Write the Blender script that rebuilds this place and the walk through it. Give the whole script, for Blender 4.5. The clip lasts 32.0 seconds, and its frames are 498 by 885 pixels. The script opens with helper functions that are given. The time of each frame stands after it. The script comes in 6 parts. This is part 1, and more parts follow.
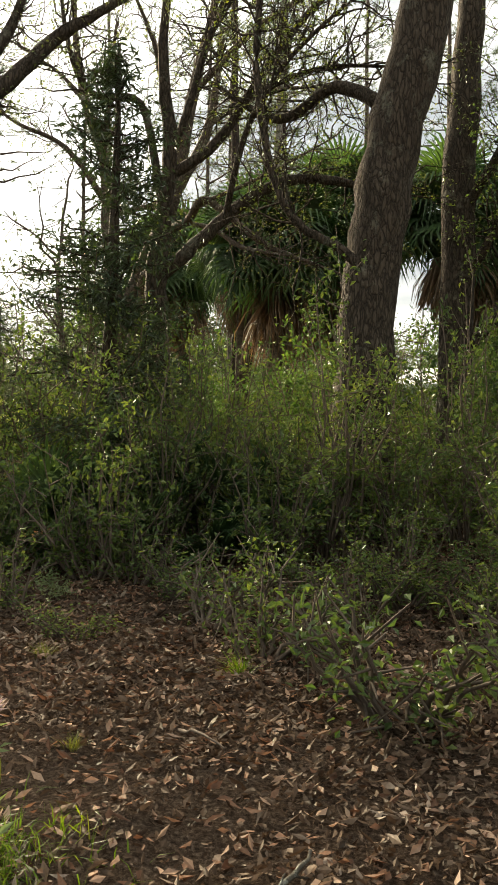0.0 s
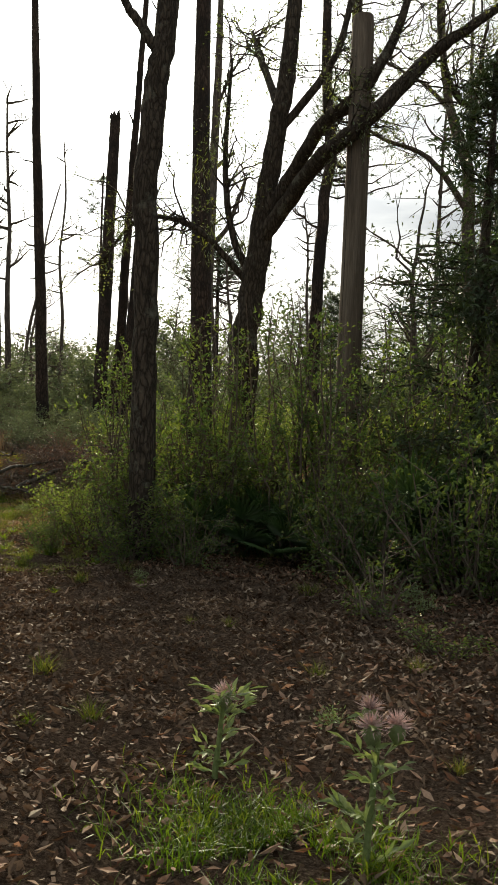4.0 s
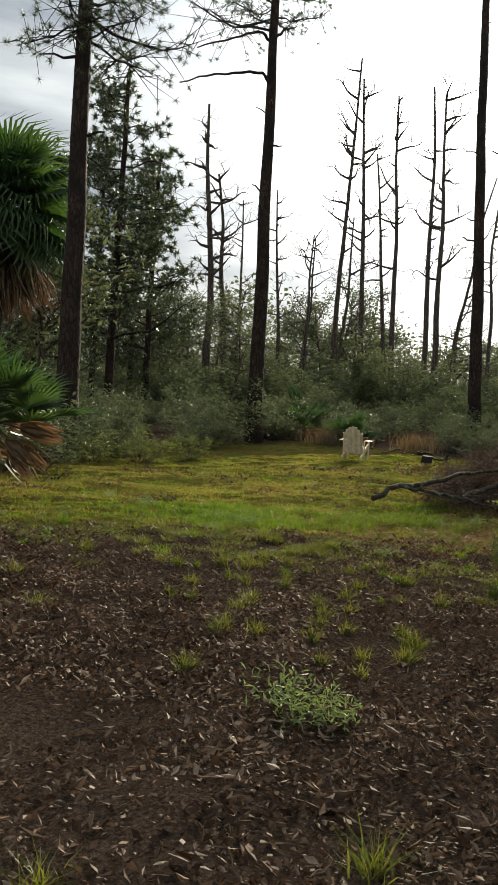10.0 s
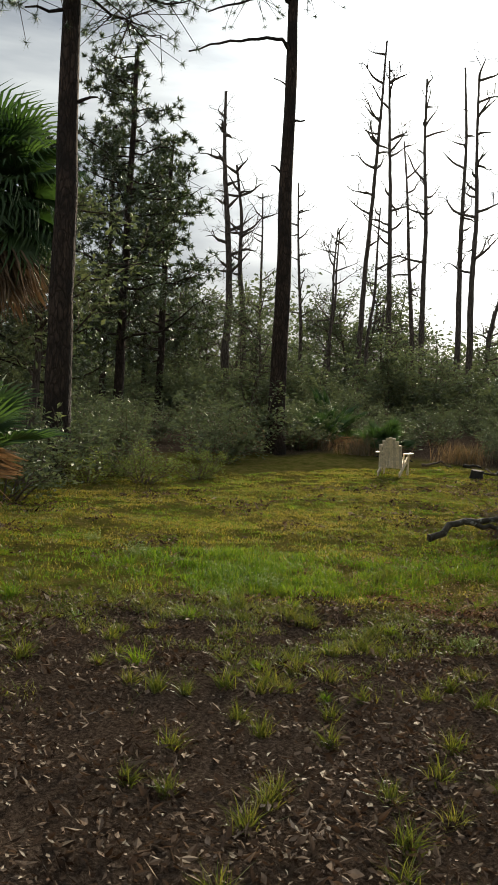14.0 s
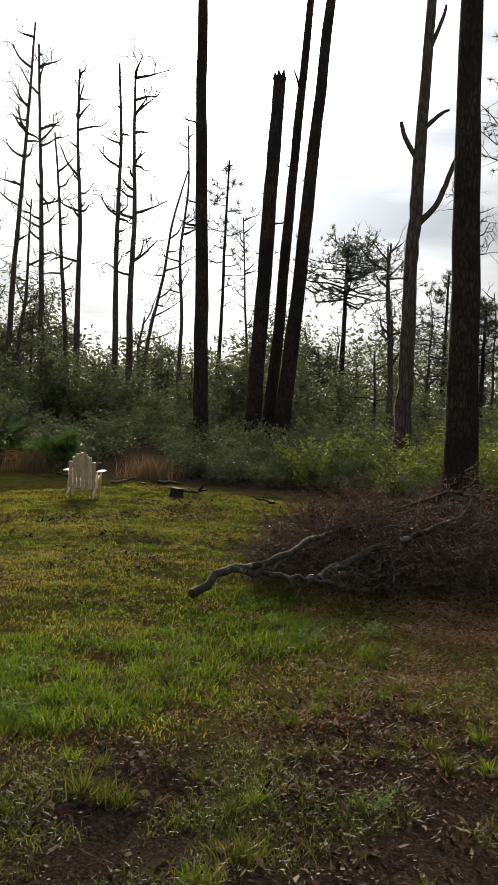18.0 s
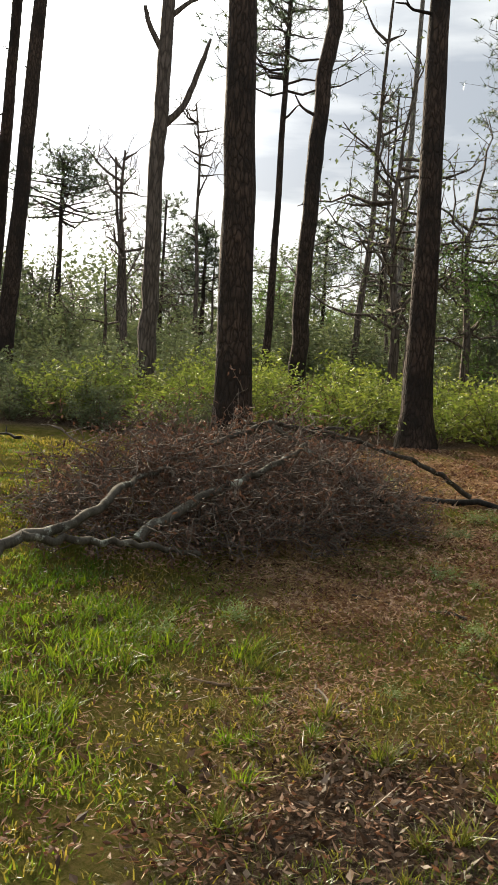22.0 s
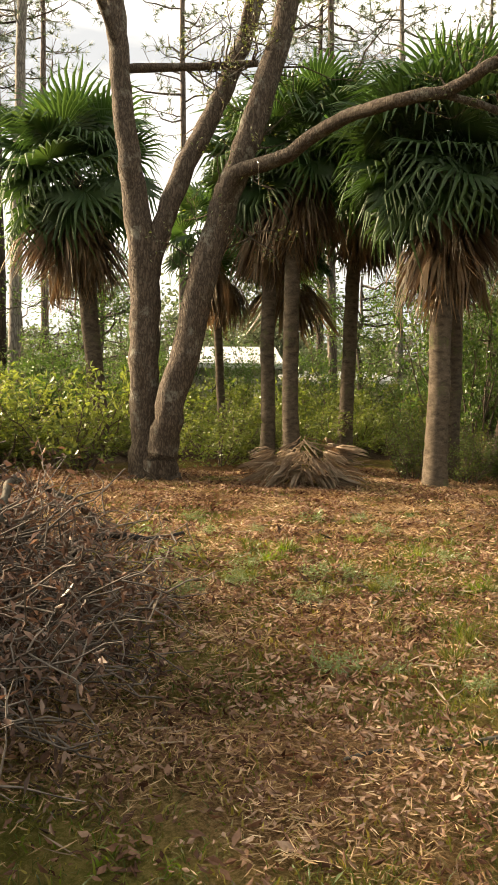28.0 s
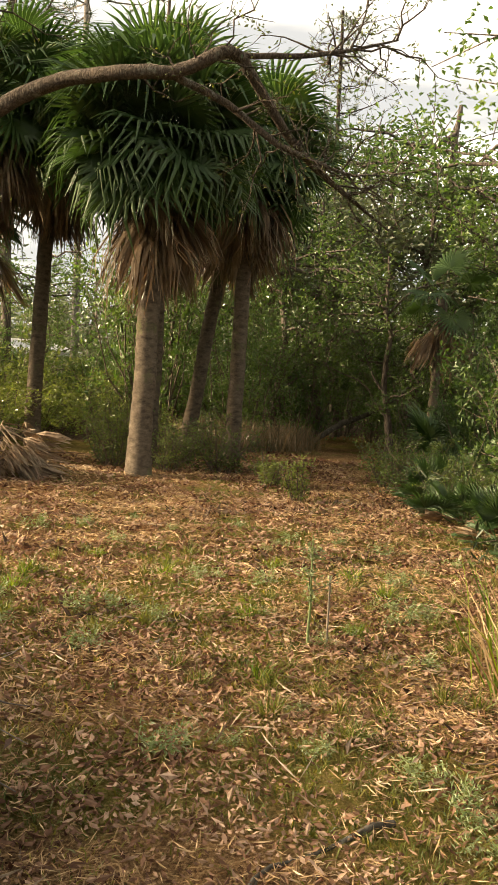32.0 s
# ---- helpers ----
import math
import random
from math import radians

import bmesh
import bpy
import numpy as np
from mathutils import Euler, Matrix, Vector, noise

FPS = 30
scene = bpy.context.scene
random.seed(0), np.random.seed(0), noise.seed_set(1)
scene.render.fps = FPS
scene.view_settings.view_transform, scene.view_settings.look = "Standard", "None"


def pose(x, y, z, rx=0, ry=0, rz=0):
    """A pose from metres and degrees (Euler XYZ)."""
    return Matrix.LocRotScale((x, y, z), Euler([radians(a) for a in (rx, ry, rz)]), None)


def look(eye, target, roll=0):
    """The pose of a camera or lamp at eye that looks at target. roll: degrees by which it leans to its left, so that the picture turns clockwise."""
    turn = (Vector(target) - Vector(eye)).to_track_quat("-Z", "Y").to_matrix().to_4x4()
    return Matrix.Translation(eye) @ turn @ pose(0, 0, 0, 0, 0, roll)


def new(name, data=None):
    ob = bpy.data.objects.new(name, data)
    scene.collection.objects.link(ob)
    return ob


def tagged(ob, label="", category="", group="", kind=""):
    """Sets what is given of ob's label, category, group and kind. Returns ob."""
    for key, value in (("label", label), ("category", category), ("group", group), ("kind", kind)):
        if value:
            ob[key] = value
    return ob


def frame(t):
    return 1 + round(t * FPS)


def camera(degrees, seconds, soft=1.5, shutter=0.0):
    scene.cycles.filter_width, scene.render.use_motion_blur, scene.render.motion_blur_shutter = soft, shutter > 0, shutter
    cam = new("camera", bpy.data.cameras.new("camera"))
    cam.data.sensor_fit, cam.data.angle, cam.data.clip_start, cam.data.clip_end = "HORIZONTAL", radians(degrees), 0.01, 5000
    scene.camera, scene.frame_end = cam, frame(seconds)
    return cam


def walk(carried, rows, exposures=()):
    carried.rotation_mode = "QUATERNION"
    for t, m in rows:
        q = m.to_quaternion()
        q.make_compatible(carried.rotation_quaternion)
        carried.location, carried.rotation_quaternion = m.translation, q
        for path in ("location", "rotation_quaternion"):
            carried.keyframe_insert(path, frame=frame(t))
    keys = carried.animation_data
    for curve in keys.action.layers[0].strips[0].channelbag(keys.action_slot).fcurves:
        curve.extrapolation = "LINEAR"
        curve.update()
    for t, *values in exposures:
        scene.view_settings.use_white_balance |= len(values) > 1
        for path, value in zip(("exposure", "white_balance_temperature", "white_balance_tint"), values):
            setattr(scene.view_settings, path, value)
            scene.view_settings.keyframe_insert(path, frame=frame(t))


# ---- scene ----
cam = camera(31.9, 32.0)
PATH = [
    (0, (-0.859, 1.375, 1.36), (-1.17, 3.351, 1.328), 0.3),
    (0.5, (-0.883, 1.396, 1.36), (-1.269, 3.358, 1.375), 0.5),
    (1, (-0.907, 1.371, 1.377), (-1.379, 3.314, 1.383), 0.9),
    (1.5, (-0.931, 1.376, 1.376), (-1.453, 3.307, 1.371), 1.1),
    (2, (-0.965, 1.387, 1.37), (-1.58, 3.29, 1.357), 1.1),
    (2.5, (-0.987, 1.38, 1.373), (-1.713, 3.244, 1.355), 0.9),
    (4.5, (-1.092, 1.211, 1.453), (-2.222, 2.861, 1.411), 2.8),
    (5, (-1.122, 1.195, 1.465), (-2.34, 2.781, 1.418), 3.4),
    (5.5, (-1.174, 1.208, 1.46), (-2.465, 2.735, 1.414), 3.8),
    (5.7, (-1.181, 1.235, 1.458), (-2.511, 2.728, 1.415), 3.5),
    (6, (-1.245, 1.223, 1.449), (-2.638, 2.658, 1.424), 3.9),
    (6.5, (-1.252, 1.189, 1.442), (-2.741, 2.524, 1.41), 2.9),
    (7, (-1.25, 1.151, 1.445), (-2.82, 2.39, 1.407), 2.8),
    (7.5, (-1.278, 1.132, 1.452), (-2.905, 2.295, 1.405), 3.0),
    (8, (-1.399, 1.145, 1.436), (-3.054, 2.268, 1.381), 3.4),
    (8.5, (-1.541, 1.29, 1.405), (-3.204, 2.398, 1.346), 3.5),
    (9, (-1.743, 1.575, 1.381), (-3.43, 2.647, 1.314), 3.5),
    (9.5, (-2.077, 1.731, 1.371), (-3.768, 2.797, 1.299), 3.6),
    (10, (-2.477, 1.87, 1.386), (-4.167, 2.937, 1.308), 4.1),
    (10.5, (-2.793, 2.098, 1.393), (-4.494, 3.147, 1.31), 4.0),
    (11, (-3.06, 2.294, 1.409), (-4.773, 3.323, 1.323), 4.3),
    (11.5, (-3.38, 2.429, 1.453), (-5.09, 3.462, 1.365), 5.1),
    (12, (-3.681, 2.653, 1.461), (-5.396, 3.677, 1.374), 5.3),
    (12.5, (-3.93, 2.938, 1.481), (-5.675, 3.912, 1.388), 5.6),
    (13, (-4.235, 3.055, 1.516), (-5.973, 4.039, 1.421), 5.6),
    (13.5, (-4.538, 3.171, 1.559), (-6.268, 4.171, 1.473), 5.1),
    (14, (-4.804, 3.344, 1.562), (-6.521, 4.367, 1.482), 3.5),
    (14.5, (-5.097, 3.498, 1.562), (-6.787, 4.565, 1.485), 3.2),
    (16.5, (-6.518, 3.791, 1.54), (-8.074, 5.046, 1.489), 3.7),
    (17, (-6.859, 3.897, 1.596), (-8.28, 5.304, 1.55), 3.7),
    (17.5, (-7.128, 4.081, 1.621), (-8.448, 5.583, 1.582), 3.3),
    (18, (-7.359, 4.237, 1.638), (-8.526, 5.861, 1.618), 3.4),
    (18.5, (-7.643, 4.356, 1.641), (-8.639, 6.09, 1.632), 2.8),
    (19, (-7.926, 4.624, 1.585), (-8.845, 6.4, 1.572), 3.1),
    (19.5, (-8.158, 4.91, 1.56), (-9.058, 6.696, 1.545), 3.6),
    (20, (-8.406, 5.094, 1.52), (-9.26, 6.903, 1.504), 3.8),
    (20.5, (-8.583, 5.25, 1.497), (-9.416, 7.069, 1.47), 3.7),
    (21, (-8.703, 5.455, 1.462), (-9.503, 7.287, 1.388), 3.7),
    (21.5, (-8.892, 5.618, 1.474), (-9.596, 7.488, 1.379), 4.2),
    (22, (-9.18, 5.756, 1.463), (-9.736, 7.672, 1.327), 3.9),
    (22.5, (-9.408, 6.042, 1.431), (-9.935, 7.966, 1.284), 4.1),
    (23, (-9.616, 6.32, 1.439), (-10.069, 8.262, 1.287), 3.6),
    (23.5, (-9.899, 6.56, 1.415), (-10.086, 8.546, 1.268), 3.3),
    (23.6, (-9.944, 6.589, 1.407), (-10.079, 8.579, 1.26), 3.2),
    (24, (-10.122, 6.767, 1.404), (-10.13, 8.761, 1.246), 3.5),
    (24.5, (-10.369, 7.017, 1.396), (-10.231, 9.006, 1.237), 3.1),
    (25, (-10.638, 7.165, 1.424), (-10.43, 9.148, 1.26), 2.7),
    (25.5, (-10.916, 7.312, 1.45), (-10.636, 9.285, 1.272), 1.2),
    (27.5, (-11.565, 8.78, 1.235), (-10.876, 10.656, 1.147), 0.7),
    (28, (-11.65, 9.03, 1.24), (-10.739, 10.809, 1.189), 0.1),
    (28.5, (-11.806, 9.201, 1.252), (-10.638, 10.824, 1.204), 0.5),
    (29, (-11.934, 9.372, 1.255), (-10.639, 10.894, 1.193), 0.8),
    (29.5, (-11.913, 9.589, 1.231), (-10.512, 11.015, 1.166), 0.6),
    (30, (-11.926, 9.76, 1.276), (-10.453, 11.111, 1.202), 1.0),
    (30.5, (-11.973, 9.863, 1.374), (-10.469, 11.178, 1.287), 2.0),
    (31, (-11.982, 9.893, 1.46), (-10.469, 11.197, 1.36), 2.7),
    (31.5, (-11.964, 9.903, 1.519), (-10.441, 11.194, 1.408), 2.6),
    (32, (-11.94, 9.92, 1.548), (-10.413, 11.206, 1.432), 2.6),
]
EXPOSURES = [(0, 2.3, 7600, 8), (.8, 2.05, 7500, 8), (2.5, 1.62, 7300, 8), (6, 1.4, 6700, 8), (9, 1.35, 6600, 8), (14, 1.2, 6650, 8), (17.5, .95, 6600, 9), (20, 1.05, 6700, 9), (21, 1.4, 6750, 9), (22, 1.9, 6850, 10), (23, 1.9, 7000, 11), (25, 2.1, 7500, 12), (28, 2.65, 8300, 13), (32, 2.62, 8600, 13)]
walk(cam, [(t, look(*p)) for t, *p in PATH], EXPOSURES)

# ---- world and sun ----
SUN_DIR = Vector((-0.593, 0.690, 0.415)).normalized()
world = bpy.data.worlds.new("sky")
scene.world = world
world.use_nodes = True
wn, wl = world.node_tree.nodes, world.node_tree.links
wn.clear()
w_out = wn.new("ShaderNodeOutputWorld")
w_bg = wn.new("ShaderNodeBackground")
w_sky = wn.new("ShaderNodeTexSky")
w_sky.sky_type, w_sky.sun_disc = "NISHITA", False
w_sky.sun_elevation = math.asin(SUN_DIR.z)
w_sky.sun_rotation = math.atan2(SUN_DIR.x, SUN_DIR.y)
w_sky.dust_density = 2.0
w_tc = wn.new("ShaderNodeTexCoord")
w_map = wn.new("ShaderNodeMapping")
w_map.inputs["Scale"].default_value = (1.0, 1.0, 5.5)
w_noise = wn.new("ShaderNodeTexNoise")
w_noise.inputs["Scale"].default_value, w_noise.inputs["Detail"].default_value = 2.6, 7
w_ramp = wn.new("ShaderNodeValToRGB")
w_ramp.color_ramp.elements[0].position, w_ramp.color_ramp.elements[1].position = 0.38, 0.62
w_ramp.color_ramp.elements[0].color, w_ramp.color_ramp.elements[1].color = (0.46, 0.49, 0.54, 1), (1.16, 1.14, 1.1, 1)
# thin cloud, brighter towards the sun that shines through it
w_dot = wn.new("ShaderNodeVectorMath")
w_dot.operation = "DOT_PRODUCT"
w_dot.inputs[1].default_value = SUN_DIR
w_max = wn.new("ShaderNodeMath")
w_max.operation, w_max.inputs[1].default_value = "MAXIMUM", 0.0
w_pow = wn.new("ShaderNodeMath")
w_pow.operation, w_pow.inputs[1].default_value = "POWER", 26.0
w_lin = wn.new("ShaderNodeMath")
w_lin.operation, w_lin.inputs[1].default_value, w_lin.inputs[2].default_value = "MULTIPLY_ADD", 12.0, 2.9
w_mul = wn.new("ShaderNodeMix")
w_mul.data_type, w_mul.blend_type, w_mul.inputs["Factor"].default_value = "RGBA", "MULTIPLY", 1.0
w_tint = wn.new("ShaderNodeMix")
w_tint.data_type, w_tint.inputs["Factor"].default_value = "RGBA", 0.95
w_white = wn.new("ShaderNodeMix")
w_white.data_type, w_white.blend_type, w_white.inputs["Factor"].default_value = "RGBA", "MULTIPLY", 1.0
w_white.inputs["A"].default_value = (0.88, 0.945, 1.0, 1)
wl.new(w_tc.outputs["Generated"], w_map.inputs["Vector"])
wl.new(w_map.outputs["Vector"], w_noise.inputs["Vector"])
wl.new(w_noise.outputs["Fac"], w_ramp.inputs["Fac"])
wl.new(w_tc.outputs["Generated"], w_dot.inputs[0])
wl.new(w_dot.outputs["Value"], w_max.inputs[0])
wl.new(w_max.outputs["Value"], w_pow.inputs[0])
wl.new(w_pow.outputs["Value"], w_lin.inputs[0])
wl.new(w_lin.outputs["Value"], w_white.inputs["B"])
wl.new(w_white.outputs["Result"], w_mul.inputs["A"])
wl.new(w_ramp.outputs["Color"], w_mul.inputs["B"])
wl.new(w_sky.outputs["Color"], w_tint.inputs["A"])
wl.new(w_mul.outputs["Result"], w_tint.inputs["B"])
wl.new(w_tint.outputs["Result"], w_bg.inputs["Color"])
w_bg.inputs["Strength"].default_value = 0.1
wl.new(w_bg.outputs["Background"], w_out.inputs["Surface"])

sun = new("sun", bpy.data.lights.new("sun", "SUN"))
sun.data.energy, sun.data.angle, sun.data.color = 4.4, radians(20.0), (1.0, 0.87, 0.68)
sun.matrix_world = look(SUN_DIR * 60, (0, 0, 0))


# ---- materials ----
def nodes_of(name):
    m = bpy.data.materials.new(name)
    m.use_nodes = True
    nt = m.node_tree
    nt.nodes.clear()
    return m, nt.nodes, nt.links


def ramp(ns, stops):
    r = ns.new("ShaderNodeValToRGB")
    e = r.color_ramp.elements
    while len(e) < len(stops):
        e.new(0.5)
    for k, (p, c) in enumerate(stops):
        e[k].position, e[k].color = p, (*c, 1)
    return r


def noise_node(ns, ls, vec, scale, detail=5, rough=0.6):
    n = ns.new("ShaderNodeTexNoise")
    n.inputs["Scale"].default_value, n.inputs["Detail"].default_value, n.inputs["Roughness"].default_value = scale, detail, rough
    if vec is not None:
        ls.new(vec, n.inputs["Vector"])
    return n


def mix_rgb(ns, ls, fac, a, b, mode="MIX"):
    m = ns.new("ShaderNodeMix")
    m.data_type, m.blend_type = "RGBA", mode
    for key, v in (("Factor", fac), ("A", a), ("B", b)):
        if isinstance(v, (int, float)):
            m.inputs[key].default_value = v
        elif isinstance(v, tuple):
            m.inputs[key].default_value = (*v, 1)
        else:
            ls.new(v, m.inputs[key])
    return m.outputs["Result"]


def math_node(ns, ls, op, a, b=0.0):
    m = ns.new("ShaderNodeMath")
    m.operation = op
    for k, v in enumerate((a, b)):
        if isinstance(v, (int, float)):
            m.inputs[k].default_value = v
        else:
            ls.new(v, m.inputs[k])
    return m.outputs["Value"]


def solid(name, dark, light, scale=6.0, rough=0.85, stretch=(1, 1, 1), bump=0.5, bump_scale=None, spec=0.3, stain=None, coords="Object"):
    """A weathered surface: two tones by a stretched noise, finer grain over it, relief."""
    m, ns, ls = nodes_of(name)
    out = ns.new("ShaderNodeOutputMaterial")
    b = ns.new("ShaderNodeBsdfPrincipled")
    tc = ns.new("ShaderNodeTexCoord")
    mp = ns.new("ShaderNodeMapping")
    mp.inputs["Scale"].default_value = stretch
    ls.new(tc.outputs[coords], mp.inputs["Vector"])
    n1 = noise_node(ns, ls, mp.outputs["Vector"], scale, 6, 0.65)
    n2 = noise_node(ns, ls, mp.outputs["Vector"], scale * 7, 4, 0.7)
    r = ramp(ns, [(0.33, dark), (0.68, light)])
    ls.new(n1.outputs["Fac"], r.inputs["Fac"])
    grain = ramp(ns, [(0.3, (0.6, 0.6, 0.6)), (0.7, (1.15, 1.15, 1.15))])
    ls.new(n2.outputs["Fac"], grain.inputs["Fac"])
    col = mix_rgb(ns, ls, 1.0, r.outputs["Color"], grain.outputs["Color"], "MULTIPLY")
    if stain:
        n3 = noise_node(ns, ls, tc.outputs[coords], stain[1], 5, 0.7)
        f = ramp(ns, [(stain[2], (0, 0, 0)), (stain[2] + 0.12, (1, 1, 1))])
        ls.new(n3.outputs["Fac"], f.inputs["Fac"])
        col = mix_rgb(ns, ls, f.outputs["Color"], col, stain[0])
    oi = ns.new("ShaderNodeObjectInfo")
    v = math_node(ns, ls, "MULTIPLY_ADD", oi.outputs["Random"], 0.3)
    v.node.inputs[2].default_value = 0.85
    hv = ns.new("ShaderNodeHueSaturation")
    ls.new(col, hv.inputs["Color"])
    ls.new(v, hv.inputs["Value"])
    ls.new(hv.outputs["Color"], b.inputs["Base Color"])
    b.inputs["Roughness"].default_value = rough
    b.inputs["Specular IOR Level"].default_value = spec
    bp = ns.new("ShaderNodeBump")
    bp.inputs["Strength"].default_value, bp.inputs["Distance"].default_value = bump, 0.02
    ls.new((n2 if bump_scale else n1).outputs["Fac"], bp.inputs["Height"])
    ls.new(bp.outputs["Normal"], b.inputs["Normal"])
    ls.new(b.outputs["BSDF"], out.inputs["Surface"])
    return m


def bark(name, dark, light, crack, scale=5.0, stretch=(1.0, 1.0, 0.28), depth=0.03, lichen=None, char=None):
    """Plated bark: cracks between stretched cells, lichen and soot patches."""
    m, ns, ls = nodes_of(name)
    out = ns.new("ShaderNodeOutputMaterial")
    b = ns.new("ShaderNodeBsdfPrincipled")
    tc = ns.new("ShaderNodeTexCoord")
    mp = ns.new("ShaderNodeMapping")
    mp.inputs["Scale"].default_value = stretch
    ls.new(tc.outputs["Object"], mp.inputs["Vector"])
    warp = noise_node(ns, ls, mp.outputs["Vector"], scale * 0.8, 4)
    wv = mix_rgb(ns, ls, 0.16, mp.outputs["Vector"], warp.outputs["Color"])
    vo = ns.new("ShaderNodeTexVoronoi")
    vo.feature = "DISTANCE_TO_EDGE"
    vo.inputs["Scale"].default_value = scale * 3.4
    ls.new(wv, vo.inputs["Vector"])
    cr = ramp(ns, [(0.0, (0.25, 0.25, 0.25)), (0.2, (1, 1, 1))])
    ls.new(vo.outputs["Distance"], cr.inputs["Fac"])
    n1 = noise_node(ns, ls, mp.outputs["Vector"], scale * 3, 6, 0.7)
    plate = ramp(ns, [(0.3, dark), (0.7, light)])
    ls.new(n1.outputs["Fac"], plate.inputs["Fac"])
    col = mix_rgb(ns, ls, cr.outputs["Color"], crack, plate.outputs["Color"])
    if lichen:
        n3 = noise_node(ns, ls, tc.outputs["Object"], 3.2, 6, 0.75)
        f = ramp(ns, [(0.56, (0, 0, 0)), (0.68, (0.8, 0.8, 0.8))])
        ls.new(n3.outputs["Fac"], f.inputs["Fac"])
        col = mix_rgb(ns, ls, f.outputs["Color"], col, lichen)
    if char:
        n4 = noise_node(ns, ls, tc.outputs["Object"], 1.1, 4, 0.6)
        f = ramp(ns, [(0.42, (0.85, 0.85, 0.85)), (0.58, (0, 0, 0))])
        ls.new(n4.outputs["Fac"], f.inputs["Fac"])
        col = mix_rgb(ns, ls, f.outputs["Color"], col, char)
    ls.new(col, b.inputs["Base Color"])
    b.inputs["Roughness"].default_value = 0.92
    b.inputs["Specular IOR Level"].default_value = 0.2
    h = math_node(ns, ls, "MULTIPLY_ADD", n1.outputs["Fac"], 0.35)
    ls.new(cr.outputs["Color"], h.node.inputs[2])
    bp = ns.new("ShaderNodeBump")
    bp.inputs["Strength"].default_value, bp.inputs["Distance"].default_value = 0.8, depth * 0.9
    ls.new(h, bp.inputs["Height"])
    ls.new(bp.outputs["Normal"], b.inputs["Normal"])
    ls.new(b.outputs["BSDF"], out.inputs["Surface"])
    return m


def leafy(name, stops, through_col, amount=0.4, gloss=0.12, rough=0.4, clump=0.9):
    """Leaves: tone varies leaf by leaf and clump by clump; light passes through."""
    m, ns, ls = nodes_of(name)
    out = ns.new("ShaderNodeOutputMaterial")
    geo = ns.new("ShaderNodeNewGeometry")
    n1 = noise_node(ns, ls, geo.outputs["Position"], clump, 3)
    f = math_node(ns, ls, "MULTIPLY_ADD", geo.outputs["Random Per Island"], 0.6)
    ls.new(math_node(ns, ls, "MULTIPLY_ADD", n1.outputs["Fac"], 1.2), f.node.inputs[2])
    f.node.inputs[2].links[0].from_node.inputs[2].default_value = -0.4
    r = ramp(ns, stops)
    ls.new(f, r.inputs["Fac"])
    fine = noise_node(ns, ls, geo.outputs["Position"], 60, 2)
    g = ramp(ns, [(0.3, (0.75, 0.75, 0.75)), (0.7, (1.12, 1.12, 1.12))])
    ls.new(fine.outputs["Fac"], g.inputs["Fac"])
    col = mix_rgb(ns, ls, 1.0, r.outputs["Color"], g.outputs["Color"], "MULTIPLY")
    d = ns.new("ShaderNodeBsdfDiffuse")
    ls.new(col, d.inputs["Color"])
    t = ns.new("ShaderNodeBsdfTranslucent")
    ls.new(mix_rgb(ns, ls, 1.0, col, through_col, "MULTIPLY"), t.inputs["Color"])
    gl = ns.new("ShaderNodeBsdfGlossy")
    gl.inputs["Roughness"].default_value = rough
    gl.inputs["Color"].default_value = (0.9, 0.95, 0.9, 1)
    m1, m2 = ns.new("ShaderNodeMixShader"), ns.new("ShaderNodeMixShader")
    m1.inputs[0].default_value, m2.inputs[0].default_value = amount, gloss
    ls.new(d.outputs[0], m1.inputs[1])
    ls.new(t.outputs[0], m1.inputs[2])
    fr = ns.new("ShaderNodeFresnel")
    fr.inputs["IOR"].default_value = 1.35
    ls.new(math_node(ns, ls, "MULTIPLY_ADD", fr.outputs["Fac"], gloss * 2.0), m2.inputs[0])
    m2.inputs[0].links[0].from_node.inputs[2].default_value = gloss * 0.4
    ls.new(m1.outputs[0], m2.inputs[1])
    ls.new(gl.outputs[0], m2.inputs[2])
    ls.new(m2.outputs[0], out.inputs["Surface"])
    return m


PINE_BARK = bark("pine_bark", (0.034, 0.025, 0.02), (0.105, 0.072, 0.055), (0.008, 0.006, 0.005), 5.0, (1, 1, 0.3), 0.035, None, (0.02, 0.016, 0.014))
SNAG_BARK = bark("snag_bark", (0.07, 0.055, 0.045), (0.17, 0.14, 0.12), (0.03, 0.024, 0.02), 4.0, (1, 1, 0.2), 0.02)
OAK_BARK = bark("oak_bark", (0.06, 0.046, 0.035), (0.165, 0.132, 0.103), (0.025, 0.018, 0.013), 9.0, (1, 1, 0.3), 0.02, (0.24, 0.24, 0.2))
DARK_OAK_BARK = bark("dark_oak_bark", (0.035, 0.027, 0.02), (0.10, 0.08, 0.06), (0.01, 0.008, 0.006), 7.0, (1, 1, 0.3), 0.03, (0.14, 0.14, 0.11))
PALM_BARK = solid("palm_bark", (0.055, 0.043, 0.032), (0.16, 0.13, 0.098), 5, 0.95, (1.6, 1.6, 3.0), 0.5, None, 0.15, ((0.1, 0.115, 0.05), 1.6, 0.56))
GREY_BARK = bark("grey_bark", (0.13, 0.12, 0.105), (0.28, 0.26, 0.23), (0.05, 0.045, 0.04), 5, (1, 1, 0.25), 0.015)
POLE_WOOD = solid("pole_wood", (0.07, 0.055, 0.042), (0.17, 0.14, 0.11), 9, 0.9, (1, 1, 0.06), 0.6, None, 0.2)
